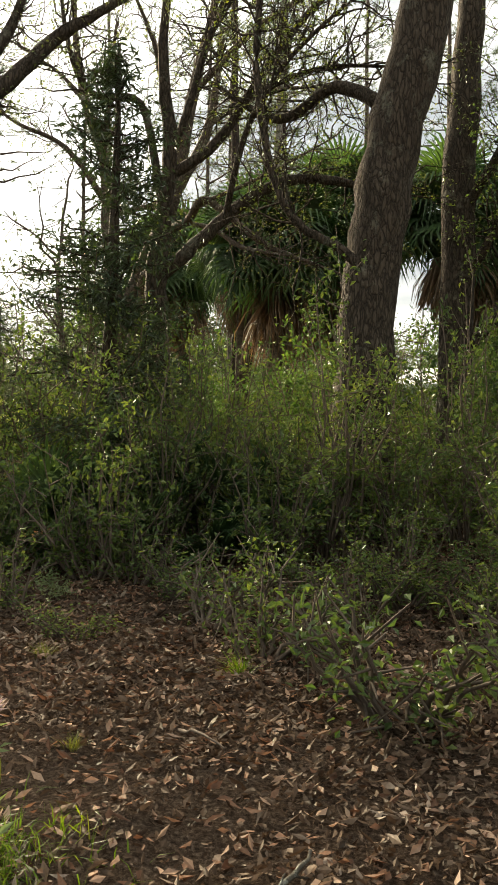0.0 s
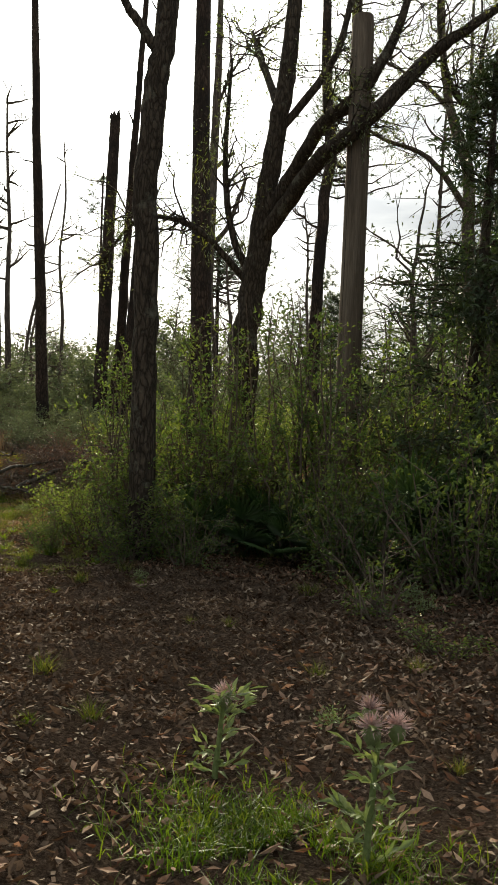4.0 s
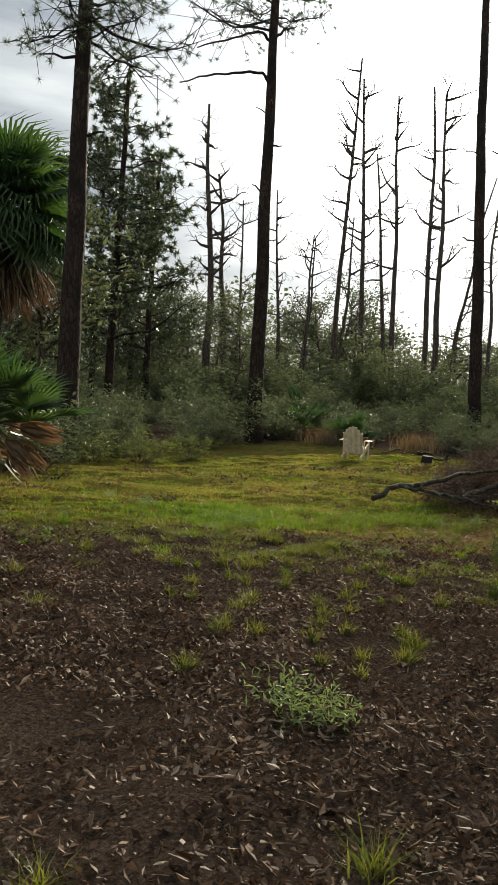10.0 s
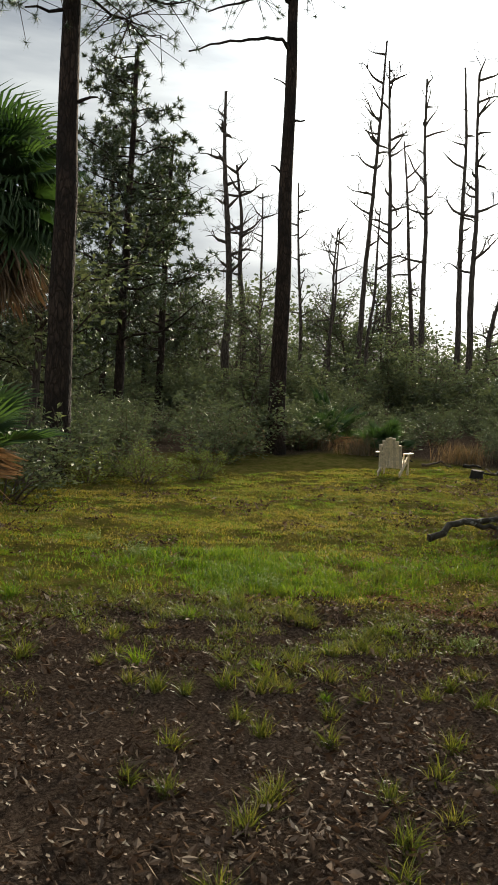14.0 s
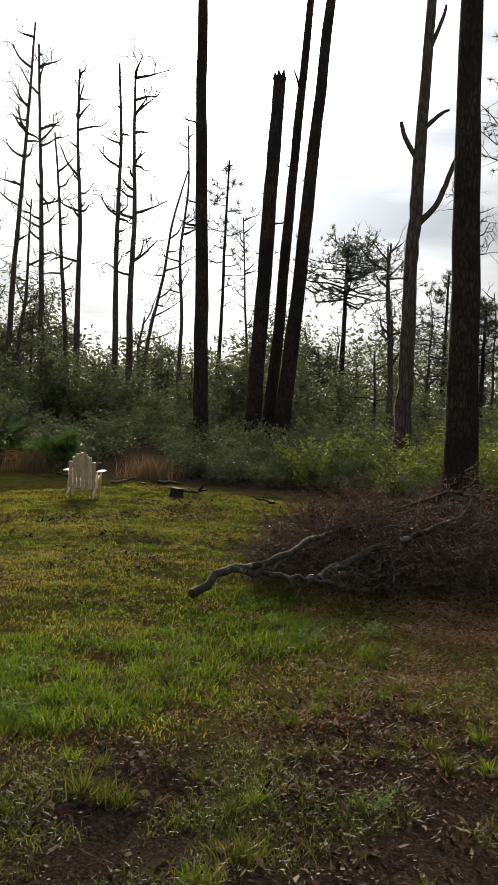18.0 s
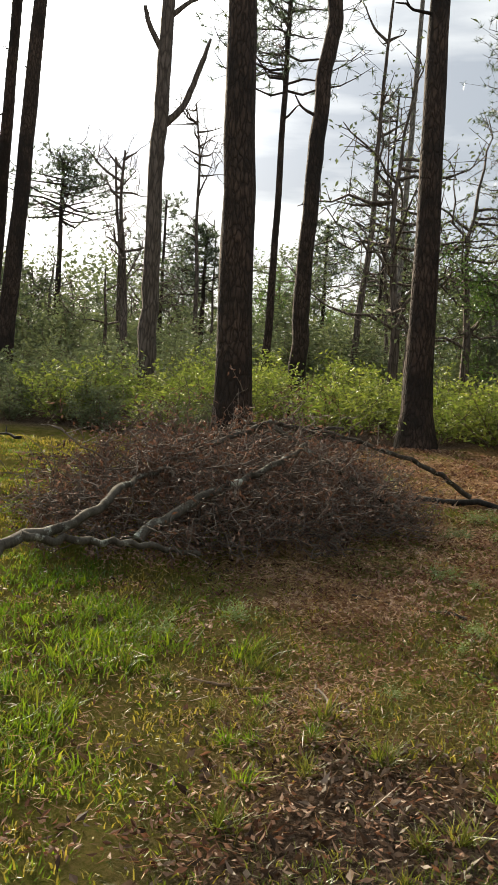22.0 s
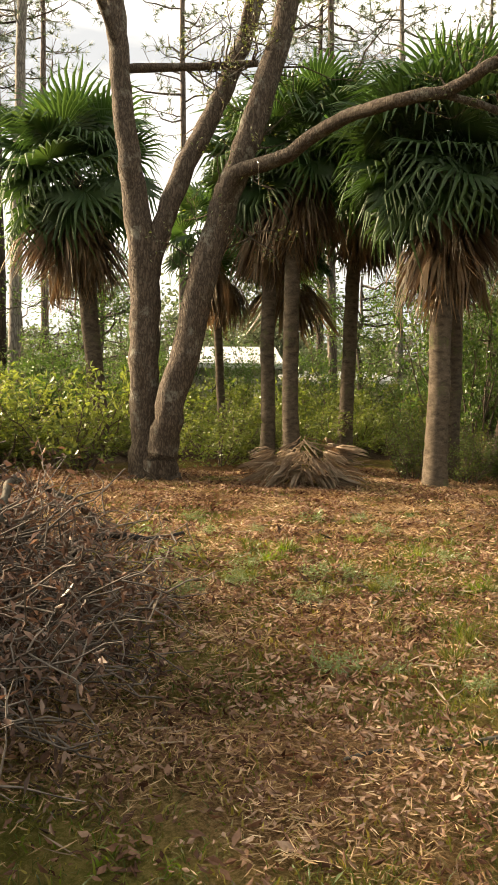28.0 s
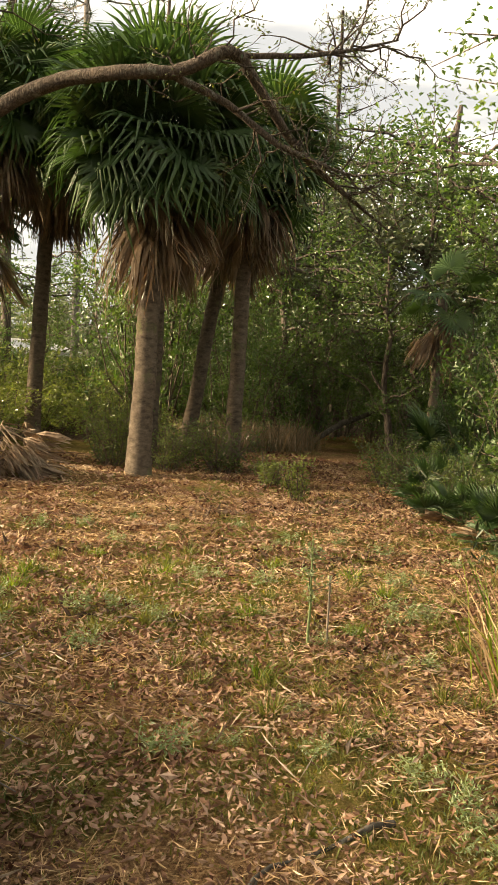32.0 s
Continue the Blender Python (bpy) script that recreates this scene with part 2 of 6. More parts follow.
TWIG = solid("twig_wood", (0.06, 0.045, 0.035), (0.17, 0.135, 0.105), 8, 0.9, (1, 1, 0.4), 0.3)
LICHEN_WOOD = solid("lichen_wood", (0.03, 0.026, 0.02), (0.11, 0.1, 0.082), 9, 0.95, (1, 1, 0.5), 0.9, None, 0.15, ((0.3, 0.32, 0.28), 9, 0.57))
CHARRED = solid("charred_wood", (0.008, 0.007, 0.007), (0.04, 0.036, 0.032), 9, 0.9, (1, 1, 0.4), 0.7)
SHRUB_LEAF = leafy("shrub_leaf", [(0.1, (0.04, 0.072, 0.022)), (0.5, (0.075, 0.118, 0.034)), (0.9, (0.165, 0.2, 0.052))], (1.4, 1.45, 0.75), 0.42, 0.05, 0.4)
BRIGHT_LEAF = leafy("bright_leaf", [(0.1, (0.08, 0.115, 0.025)), (0.5, (0.13, 0.165, 0.045)), (0.9, (0.22, 0.245, 0.075))], (1.4, 1.45, 0.8), 0.42, 0.05, 0.45)
# dull green foliage, greyed and paled so its colour carries the distance haze
HAZED_LEAF = leafy("hazed_leaf", [(0.1, (0.06, 0.078, 0.05)), (0.5, (0.1, 0.125, 0.078)), (0.9, (0.16, 0.18, 0.10))], (1.3, 1.35, 0.9), 0.28, 0.04, 0.5, 0.25)
OAK_LEAF = leafy("oak_leaf", [(0.1, (0.03, 0.045, 0.015)), (0.5, (0.07, 0.095, 0.022)), (0.9, (0.17, 0.18, 0.04))], (1.5, 1.6, 0.7), 0.42, 0.12, 0.4)
NEEDLE = leafy("pine_needle", [(0.1, (0.022, 0.035, 0.016)), (0.5, (0.04, 0.06, 0.024)), (0.9, (0.075, 0.095, 0.035))], (1.3, 1.4, 0.7), 0.25, 0.12, 0.4)
CEDAR_LEAF = leafy("cedar_leaf", [(0.1, (0.018, 0.03, 0.014)), (0.5, (0.03, 0.048, 0.022)), (0.9, (0.05, 0.07, 0.03))], (1.2, 1.3, 0.8), 0.2, 0.06, 0.5)
FROND = leafy("palm_frond", [(0.1, (0.02, 0.046, 0.018)), (0.5, (0.038, 0.08, 0.028)), (0.9, (0.085, 0.135, 0.05))], (1.5, 1.6, 0.8), 0.3, 0.06, 0.45)
DRY_FROND = leafy("dry_frond", [(0.1, (0.05, 0.034, 0.022)), (0.5, (0.14, 0.095, 0.06)), (0.9, (0.34, 0.25, 0.16))], (1.4, 1.1, 0.8), 0.28, 0.05, 0.5, 2.0)
STRAW_FROND = leafy("straw_frond", [(0.1, (0.09, 0.06, 0.04)), (0.5, (0.22, 0.155, 0.105)), (0.9, (0.44, 0.36, 0.27))], (1.1, 1.0, 0.9), 0.15, 0.02, 0.5, 2.5)
DEAD_LEAF = leafy("dead_leaf", [(0.1, (0.06, 0.03, 0.02)), (0.5, (0.19, 0.11, 0.073)), (0.9, (0.42, 0.3, 0.22))], (1.3, 1.0, 0.8), 0.2, 0.005, 0.45, 2.0)
LITTER_LEAF = leafy("litter_leaf", [(0.15, (0.032, 0.021, 0.015)), (0.5, (0.098, 0.066, 0.046)), (0.75, (0.165, 0.12, 0.088)), (0.95, (0.36, 0.29, 0.23))], (1.2, 1.0, 0.8), 0.12, 0.006, 0.45, 2.2)
GRASS = leafy("lawn_grass", [(0.1, (0.04, 0.08, 0.012)), (0.5, (0.085, 0.135, 0.018)), (0.9, (0.17, 0.19, 0.03))], (1.6, 1.7, 0.6), 0.5, 0.03, 0.5, 0.45)
YELLOW_GRASS = leafy("yellow_grass", [(0.1, (0.09, 0.09, 0.02)), (0.5, (0.17, 0.155, 0.035)), (0.9, (0.30, 0.25, 0.075))], (1.5, 1.4, 0.7), 0.45, 0.03, 0.5, 0.8)
STRAW = leafy("straw", [(0.1, (0.14, 0.082, 0.042)), (0.5, (0.33, 0.22, 0.12)), (0.8, (0.52, 0.38, 0.23)), (1.0, (0.64, 0.54, 0.38))], (1.2, 1.0, 0.8), 0.2, 0.006, 0.45, 1.0)
RUST_GRASS = leafy("rust_grass", [(0.1, (0.07, 0.07, 0.035)), (0.5, (0.15, 0.12, 0.07)), (0.9, (0.28, 0.2, 0.13))], (1.3, 1.0, 0.7), 0.3, 0.06, 0.5, 1.0)
TUFT_GRASS = leafy("tuft_grass", [(0.1, (0.045, 0.065, 0.015)), (0.5, (0.095, 0.115, 0.026)), (0.9, (0.2, 0.18, 0.06))], (1.35, 1.35, 0.6), 0.4, 0.03, 0.5, 3.0)
BRUSH_LEAF = leafy("brush_leaf", [(0.1, (0.04, 0.026, 0.021)), (0.5, (0.11, 0.066, 0.05)), (0.85, (0.22, 0.14, 0.105)), (1.0, (0.4, 0.32, 0.27))], (1.3, 1.0, 0.8), 0.2, 0.03, 0.45, 2.0)
BRUSH_TWIG = solid("brush_twig", (0.07, 0.057, 0.048), (0.23, 0.195, 0.165), 8, 0.9, (1, 1, 0.4), 0.3)
WOOD_LEAF = leafy("wood_green_leaf", [(0.1, (0.03, 0.06, 0.018)), (0.5, (0.06, 0.11, 0.03)), (0.9, (0.12, 0.17, 0.05))], (1.5, 1.7, 0.8), 0.42, 0.06, 0.45, 0.5)
CHAIR_PLASTIC = solid("chair_plastic", (0.74, 0.64, 0.48), (0.84, 0.74, 0.58), 3, 0.5, (1, 1, 1), 0.05, None, 0.4, ((0.45, 0.37, 0.27), 4, 0.62))
SHED_WALL = solid("shed_wall", (0.36, 0.35, 0.32), (0.5, 0.49, 0.45), 1.5, 0.6, (1, 1, 0.2), 0.1, None, 0.4, ((0.3, 0.26, 0.2), 1.2, 0.6))
SHED_ROOF = solid("shed_roof", (0.5, 0.51, 0.52), (0.68, 0.69, 0.70), 1.2, 0.45, (1, 1, 1), 0.1, None, 0.5)
DARK_GLASS = solid("dark_glass", (0.015, 0.017, 0.018), (0.03, 0.033, 0.035), 1.0, 0.08, (1, 1, 1), 0.0, None, 0.6)
THISTLE_PINK = solid("thistle_flower", (0.55, 0.36, 0.34), (0.8, 0.62, 0.57), 30, 0.9, (1, 1, 1), 0.3)
THISTLE_GREEN = leafy("thistle_green", [(0.1, (0.09, 0.13, 0.05)), (0.5, (0.15, 0.2, 0.08)), (0.9, (0.24, 0.28, 0.13))], (1.3, 1.4, 0.8), 0.35, 0.1, 0.5)
STAKE = solid("stake_wood", (0.16, 0.13, 0.10), (0.3, 0.25, 0.2), 10, 0.9, (1, 1, 0.2), 0.3)


# ---- the lie of the land ----
def smooth(a, b, x):
    k = np.clip((np.asarray(x, float) - a) / (b - a), 0, 1)
    return k * k * (3 - 2 * k)


def hump(x, y):
    """A few long waves, the same everywhere they are asked for."""
    return 0.5 * np.sin(0.9 * x + 1.3 * y + 0.5) + 0.3 * np.sin(2.1 * x - 1.4 * y + 2.0) + 0.2 * np.sin(3.3 * x + 3.9 * y)


NOISE_GRID = np.random.default_rng(3).uniform(0, 1, (97, 89))


def patch(x, y, size, shift=0.0):
    """Uneven patches about size metres across, 0 to 1."""
    out, total = 0.0, 0.0
    for k, amp in ((1.0, 1.0), (2.3, 0.55)):
        c, s = math.cos(0.6 * k), math.sin(0.6 * k)
        u = (np.asarray(x) * c - np.asarray(y) * s) * k / size + 31.7 + shift
        v = (np.asarray(x) * s + np.asarray(y) * c) * k / size + 17.3 + shift * 2.1
        i, j = np.floor(u).astype(int), np.floor(v).astype(int)
        a, b = u - i, v - j
        a, b = a * a * (3 - 2 * a), b * b * (3 - 2 * b)
        g = NOISE_GRID
        i0, i1, j0, j1 = i % 97, (i + 1) % 97, j % 89, (j + 1) % 89
        out = out + amp * ((g[i0, j0] * (1 - a) + g[i1, j0] * a) * (1 - b) + (g[i0, j1] * (1 - a) + g[i1, j1] * a) * b)
        total += amp
    return out / total


def land(x, y):
    x, y = np.asarray(x, float), np.asarray(y, float)
    s = 0.8 * y - 0.3 * x
    rise = 0.05 * np.clip(s - 11.5, 0, 19.5)
    rough = 0.07 * (patch(x, y, 0.45, 51.0) - 0.5) * smooth(60, 30, np.hypot(x + 8, y - 8))
    return rise + rough + 0.018 * hump(x * 1.2, y * 1.2) + 0.05 * hump(x * 0.16, y * 0.16) * smooth(6, 25, np.hypot(x + 6, y - 6))


def land_z(x, y):
    return float(land(x, y))


def turf_edge(x, y):
    """How far a place lies inside the turf, from the bare soil's edge."""
    a, b = -(x + 11.1 - 0.13 * (y - 5) - 0.25 * np.clip(y - 6, 0, 3)), y - 8.8
    return np.maximum(a, b) + 0.35 * hump(x * 1.3, y * 1.3) + 0.7 * (patch(x, y, 0.7, 4.0) - 0.5)


def lawn_mask(x, y):
    """1 on the mown clearing, 0 on the bare soil and in the woods."""
    left = x + 19.5 + 0.8 * hump(y * 0.5, x * 0.5) + np.clip(8.5 - y, 0, 9) * -1.2
    back = 19.2 + 0.05 * (x + 18) - y + 0.6 * hump(x * 0.5, y * 0.3) + 4.5 * smooth(-12.5, -9, x)
    right = -(x + 5.8 - 1.15 * (y - 9.5)) + 0.4 * hump(x, y)
    return smooth(-0.45, 0.5, turf_edge(x, y)) * smooth(-0.6, 1.0, left + 5) * smooth(-0.3, 0.8, back) * smooth(-0.3, 0.6, right)


def straw_mask(x, y):
    """1 on the brown part of the clearing towards the palms, 0 on the green part."""
    return smooth(-10.6, -9.4, x + 0.43 * (y - 9) + 1.6 * (patch(x, y, 1.3) - 0.5))


def green_mask(x, y):
    """Where grass has grown back through the brown part."""
    band = np.exp(-((y - 14.3) / 1.3) ** 2) + 0.5 * np.exp(-((y - 9.6) / 1.6) ** 2)
    return smooth(0.44, 0.66, 0.25 * band + 0.58 * patch(x, y, 0.9, 5.0) + 0.45 * patch(x, y, 0.28, 9.0))


def lush_mask(x, y):
    """1 on the bright green strip by the soil's edge."""
    e = turf_edge(x, y)
    return smooth(0.0, 0.5, e) * smooth(3.0, 1.7, e) * smooth(5.6, 7.4, y) * smooth(12.6, 11.4, y) * smooth(-10.3, -10.9, x)


# ---- mesh helpers ----
class Geo:
    """Collects vertices and faces for one mesh."""

    def __init__(self):
        self.v, self.f, self.n = [], [], 0

    def add(self, verts, faces):
        verts = np.asarray(verts, float).reshape(-1, 3)
        faces = np.asarray(faces, int)
        self.v.append(verts)
        self.f.append(faces + self.n)
        self.n += len(verts)

    def mesh(self, name, mat, shade=True):
        me = bpy.data.meshes.new(name)
        v = np.concatenate(self.v)
        sizes = np.concatenate([np.full(len(f), f.shape[1]) for f in self.f])
        loops = np.concatenate([f.ravel() for f in self.f])
        starts = np.concatenate([[0], np.cumsum(sizes)[:-1]])
        me.vertices.add(len(v))
        me.vertices.foreach_set("co", v.ravel())
        me.loops.add(len(loops))
        me.loops.foreach_set("vertex_index", loops.astype(np.int32))
        me.polygons.add(len(sizes))
        me.polygons.foreach_set("loop_start", starts.astype(np.int32))
        me.polygons.foreach_set("use_smooth", np.full(len(sizes), shade))
        me.materials.append(mat)
        me.update(calc_edges=True)
        me.validate()
        return me


def tube(g, pts, radii, sides=8, rough=0.0, rng=None, cap=True):
    """A round limb along pts, with lumps."""
    pts = np.asarray(pts, float)
    radii = np.broadcast_to(np.asarray(radii, float), len(pts))
    d = np.gradient(pts, axis=0)
    d /= np.linalg.norm(d, axis=1)[:, None] + 1e-9
    ref = np.array([0.31, 0.95, 0.05]) if abs(d[0, 2]) > 0.8 else np.array([0.0, 0.0, 1.0])
    a = np.cross(d, ref)
    a /= np.linalg.norm(a, axis=1)[:, None] + 1e-9
    b = np.cross(d, a)
    ang = np.linspace(0, 2 * math.pi, sides, endpoint=False)
    rr = radii[:, None] * np.ones(sides)
    if rough and rng is not None:
        rr = rr * (1 + rough * rng.uniform(-1, 1, rr.shape))
    v = pts[:, None] + rr[..., None] * (np.cos(ang)[None, :, None] * a[:, None] + np.sin(ang)[None, :, None] * b[:, None])
    n = len(pts)
    i, j = np.meshgrid(np.arange(n - 1), np.arange(sides), indexing="ij")
    k = (j + 1) % sides
    f = np.stack([i * sides + j, i * sides + k, (i + 1) * sides + k, (i + 1) * sides + j], -1).reshape(-1, 4)
    g.add(v.reshape(-1, 3), f)
    if cap:
        for ring, p in ((0, pts[0]), (n - 1, pts[-1])):
            ids = np.arange(sides)
            g.add(np.vstack([v[ring], p]), np.stack([ids, (ids + 1) % sides, np.full(sides, sides)], -1))


def unit(a):
    a = np.asarray(a, float)
    return a / (np.linalg.norm(a, axis=-1, keepdims=True) + 1e-9)


def leaves(g, pos, rng, length, width, up=0.3, out=None, droop=0.0, spread=0.5):
    """Folded leaves of four corners at the given places."""
    pos = np.asarray(pos, float)
    n = len(pos)
    d = rng.normal(size=(n, 3))
    d[:, 2] = d[:, 2] * 0.6 + up - droop
    if out is not None:
        d = d * spread + out
    d = unit(d)
    s = unit(np.cross(d, rng.normal(size=(n, 3)) * 0.6 + (0, 0, 1)))
    nn = np.cross(s, d)
    ln = length * rng.uniform(0.65, 1.25, (n, 1))
    wd = width * rng.uniform(0.7, 1.2, (n, 1))
    p0 = pos
    p1 = pos + d * ln * 0.5 + s * wd * 0.5 + nn * wd * 0.22
    p2 = pos + d * ln - nn * ln * 0.12
    p3 = pos + d * ln * 0.5 - s * wd * 0.5 + nn * wd * 0.22
    v = np.stack([p0, p1, p2, p3], 1).reshape(-1, 3)
    q = np.arange(n)[:, None] * 4
    f = np.concatenate([q + (0, 1, 2), q + (0, 2, 3)])
    g.add(v, f)


def blades(g, pos, rng, height, width, lean=0.4, bend=0.5):
    """Grass blades of two joints."""
    pos = np.asarray(pos, float)
    n = len(pos)
    az = rng.uniform(0, 2 * math.pi, n)
    side = np.stack([np.cos(az), np.sin(az), np.zeros(n)], 1)
    az2 = rng.uniform(0, 2 * math.pi, n)
    ln = lean * rng.uniform(0.1, 1.2, n)
    d = unit(np.stack([np.cos(az2) * ln, np.sin(az2) * ln, np.ones(n)], 1))
    h = (np.broadcast_to(height, n) * rng.uniform(0.5, 1.25, n))[:, None]
    w = (np.broadcast_to(width, n) * rng.uniform(0.7, 1.3, n))[:, None] * 0.5
    fall = np.stack([d[:, 0], d[:, 1], np.full(n, -0.3)], 1) * bend
    mid = pos + d * h * 0.55
    tip = pos + d * h + fall * h
    v = np.stack([pos - side * w, pos + side * w, mid + side * w * 0.8, mid - side * w * 0.8, tip], 1).reshape(-1, 3)
    q = np.arange(n)[:, None] * 5
    g.add(v, np.concatenate([q + (0, 1, 2), q + (0, 2, 3), q + (3, 2, 4)]))


def lying(g, pos, rng, length, width, tilt=0.15, curl=0.2):
    """Leaves and stalks that lie nearly flat, a little curled."""
    pos = np.asarray(pos, float)
    n = len(pos)
    az = rng.uniform(0, 2 * math.pi, n)
    d = np.stack([np.cos(az), np.sin(az), rng.normal(size=n) * tilt], 1)
    s = unit(np.cross(np.stack([rng.normal(size=n) * tilt * 2, rng.normal(size=n) * tilt * 2, np.ones(n)], 1), d))
    nn = np.cross(d, s)
    ln = length * rng.uniform(0.4, 1.4, (n, 1))
    wd = width * rng.uniform(0.6, 1.4, (n, 1))
    up = rng.uniform(-0.2, 1.0, (n, 1)) * curl
    v = np.stack([pos - d * ln * 0.5 + nn * ln * up * 0.5, pos + s * wd * 0.5 + nn * wd * 0.15, pos + d * ln * 0.5 + nn * ln * up * 0.5, pos - s * wd * 0.5 + nn * wd * 0.15], 1).reshape(-1, 3)
    q = np.arange(n)[:, None] * 4
    g.add(v, np.concatenate([q + (0, 1, 2), q + (0, 2, 3)]))


def needles(g, pos, axis, rng, count, length, width):
    """Tufts of pine needles: thin triangles about a shoot."""
    pos = np.repeat(pos, count, 0)
    d = unit(unit(np.repeat(axis, count, 0)) * 0.55 + rng.normal(size=pos.shape) * 0.62)
    s = unit(np.cross(d, rng.normal(size=pos.shape)))
    ln = length * rng.uniform(0.6, 1.15, (len(pos), 1))
    v = np.stack([pos - s * width / 2, pos + s * width / 2, pos + d * ln], 1).reshape(-1, 3)
    g.add(v, np.arange(len(pos))[:, None] * 3 + (0, 1, 2))


def part(name, geo, mat, parent, label="", shade=True):
    ob = new(name, geo.mesh(name, mat, shade) if isinstance(geo, Geo) else geo)
    ob.parent = parent
    if label:
        tagged(ob, label)
    return ob


def thing(name, place, label, category, group="", kind="", turn=0.0, size=1.0):
    e = new(name)
    e.empty_display_size = 0.2
    e.matrix_basis = Matrix.Translation(place) @ Matrix.Rotation(turn, 4, "Z") @ Matrix.Scale(size, 4)
    return tagged(e, label, category, group, kind)


def curve(p0, p1, rng, n=8, wobble=0.05, sag=0.0):
    """Points from p0 to p1, wandering a little."""
    p0, p1 = np.asarray(p0, float), np.asarray(p1, float)
    k = np.linspace(0, 1, n)[:, None]
    ln = np.linalg.norm(p1 - p0)
    off = np.cumsum(rng.normal(size=(n, 3)), 0)
    off -= off[0] + k * (off[-1] - off[0])
    return p0 + (p1 - p0) * k + off * wobble * ln / n + np.array([0, 0, -sag]) * (4 * k * (1 - k)) * ln


def along(pts, k):
    """The point and the way at share k of a polyline."""
    pts = np.asarray(pts)
    x = min(max(k, 0), 0.999) * (len(pts) - 1)
    i = int(x)
    return pts[i] + (pts[i + 1] - pts[i]) * (x - i), unit(pts[i + 1] - pts[i])


# ---- ground ----
def ground_material():
    m, ns, ls = nodes_of("ground")
    out = ns.new("ShaderNodeOutputMaterial")
    b = ns.new("ShaderNodeBsdfDiffuse")
    geo = ns.new("ShaderNodeNewGeometry")
    pos = geo.outputs["Position"]
    lawn = ns.new("ShaderNodeAttribute")
    lawn.attribute_name = "lawn"
    straw = ns.new("ShaderNodeAttribute")
    straw.attribute_name = "straw"
    wet = noise_node(ns, ls, pos, 0.55, 5, 0.6)
    fine = noise_node(ns, ls, pos, 48, 8, 0.85)
    mid = noise_node(ns, ls, pos, 5, 6, 0.7)
    soil = ramp(ns, [(0.36, (0.025, 0.018, 0.014)), (0.48, (0.085, 0.061, 0.045)), (0.58, (0.185, 0.138, 0.105)), (0.68, (0.4, 0.33, 0.27))])
    ls.new(fine.outputs["Fac"], soil.inputs["Fac"])
    turf = ramp(ns, [(0.3, (0.045, 0.055, 0.012)), (0.46, (0.11, 0.115, 0.026)), (0.56, (0.2, 0.16, 0.055)), (0.7, (0.13, 0.085, 0.045))])
    ls.new(math_node(ns, ls, "ADD", math_node(ns, ls, "MULTIPLY", mid.outputs["Fac"], 0.5), math_node(ns, ls, "MULTIPLY", fine.outputs["Fac"], 0.5)), turf.inputs["Fac"])
    thatch = ramp(ns, [(0.38, (0.06, 0.036, 0.02)), (0.52, (0.24, 0.145, 0.075)), (0.66, (0.5, 0.35, 0.2))])
    ls.new(fine.outputs["Fac"], thatch.inputs["Fac"])
    col = mix_rgb(ns, ls, straw.outputs["Fac"], turf.outputs["Color"], thatch.outputs["Color"])
    col = mix_rgb(ns, ls, lawn.outputs["Fac"], soil.outputs["Color"], col)
    damp = ramp(ns, [(0.35, (0.7, 0.7, 0.7)), (0.65, (1.1, 1.1, 1.1))])
    ls.new(wet.outputs["Fac"], damp.inputs["Fac"])
    col = mix_rgb(ns, ls, 1.0, col, damp.outputs["Color"], "MULTIPLY")
    ls.new(col, b.inputs["Color"])
    rg = ramp(ns, [(0.35, (0.75, 0.75, 0.75)), (0.65, (0.95, 0.95, 0.95))])
    ls.new(wet.outputs["Fac"], rg.inputs["Fac"])
    ls.new(rg.outputs["Color"], b.inputs["Roughness"])
    bp = ns.new("ShaderNodeBump")
    bp.inputs["Strength"].default_value, bp.inputs["Distance"].default_value = 1.0, 0.04
    h = math_node(ns, ls, "ADD", fine.outputs["Fac"], mid.outputs["Fac"])
    ls.new(h, bp.inputs["Height"])
    ls.new(bp.outputs["Normal"], b.inputs["Normal"])
    ls.new(b.outputs["BSDF"], out.inputs["Surface"])
    return m


def build_ground():
    def axis(lo, hi, step, far):
        core = list(np.arange(lo, hi + step / 2, step))
        a, s = [], step
        x = hi
        while x < far:
            s *= 1.35
            x += s
            a.append(x)
        c, s, x = [], step, lo
        while x > -far:
            s *= 1.35
            x -= s
            c.append(x)
        return np.array(c[::-1] + core + a)
    xs, ys = axis(-26, 6, 0.14, 1500), axis(-2, 27, 0.14, 1500)
    X, Y = np.meshgrid(xs, ys, indexing="ij")
    rng = np.random.default_rng(5)
    Z = land(X, Y) + rng.normal(size=X.shape) * 0.012
    g = Geo()
    ny = len(ys)
    i, j = np.meshgrid(np.arange(len(xs) - 1), np.arange(ny - 1), indexing="ij")
    q = i * ny + j
    g.add(np.stack([X, Y, Z], -1), np.stack([q, q + ny, q + ny + 1, q + 1], -1).reshape(-1, 4))
    me = g.mesh("ground", ground_material())
    for key, val in (("lawn", lawn_mask(X, Y)), ("straw", straw_mask(X, Y) * (1 - .75 * green_mask(X, Y)))):
        at = me.attributes.new(key, "FLOAT", "POINT")
        at.data.foreach_set("value", np.asarray(val, np.float32).ravel())
    tagged(new("ground", me), "dark damp soil with leaf litter, turning to mown patchy grass", "ground", "", "structure")


build_ground()

# ---- trees ----


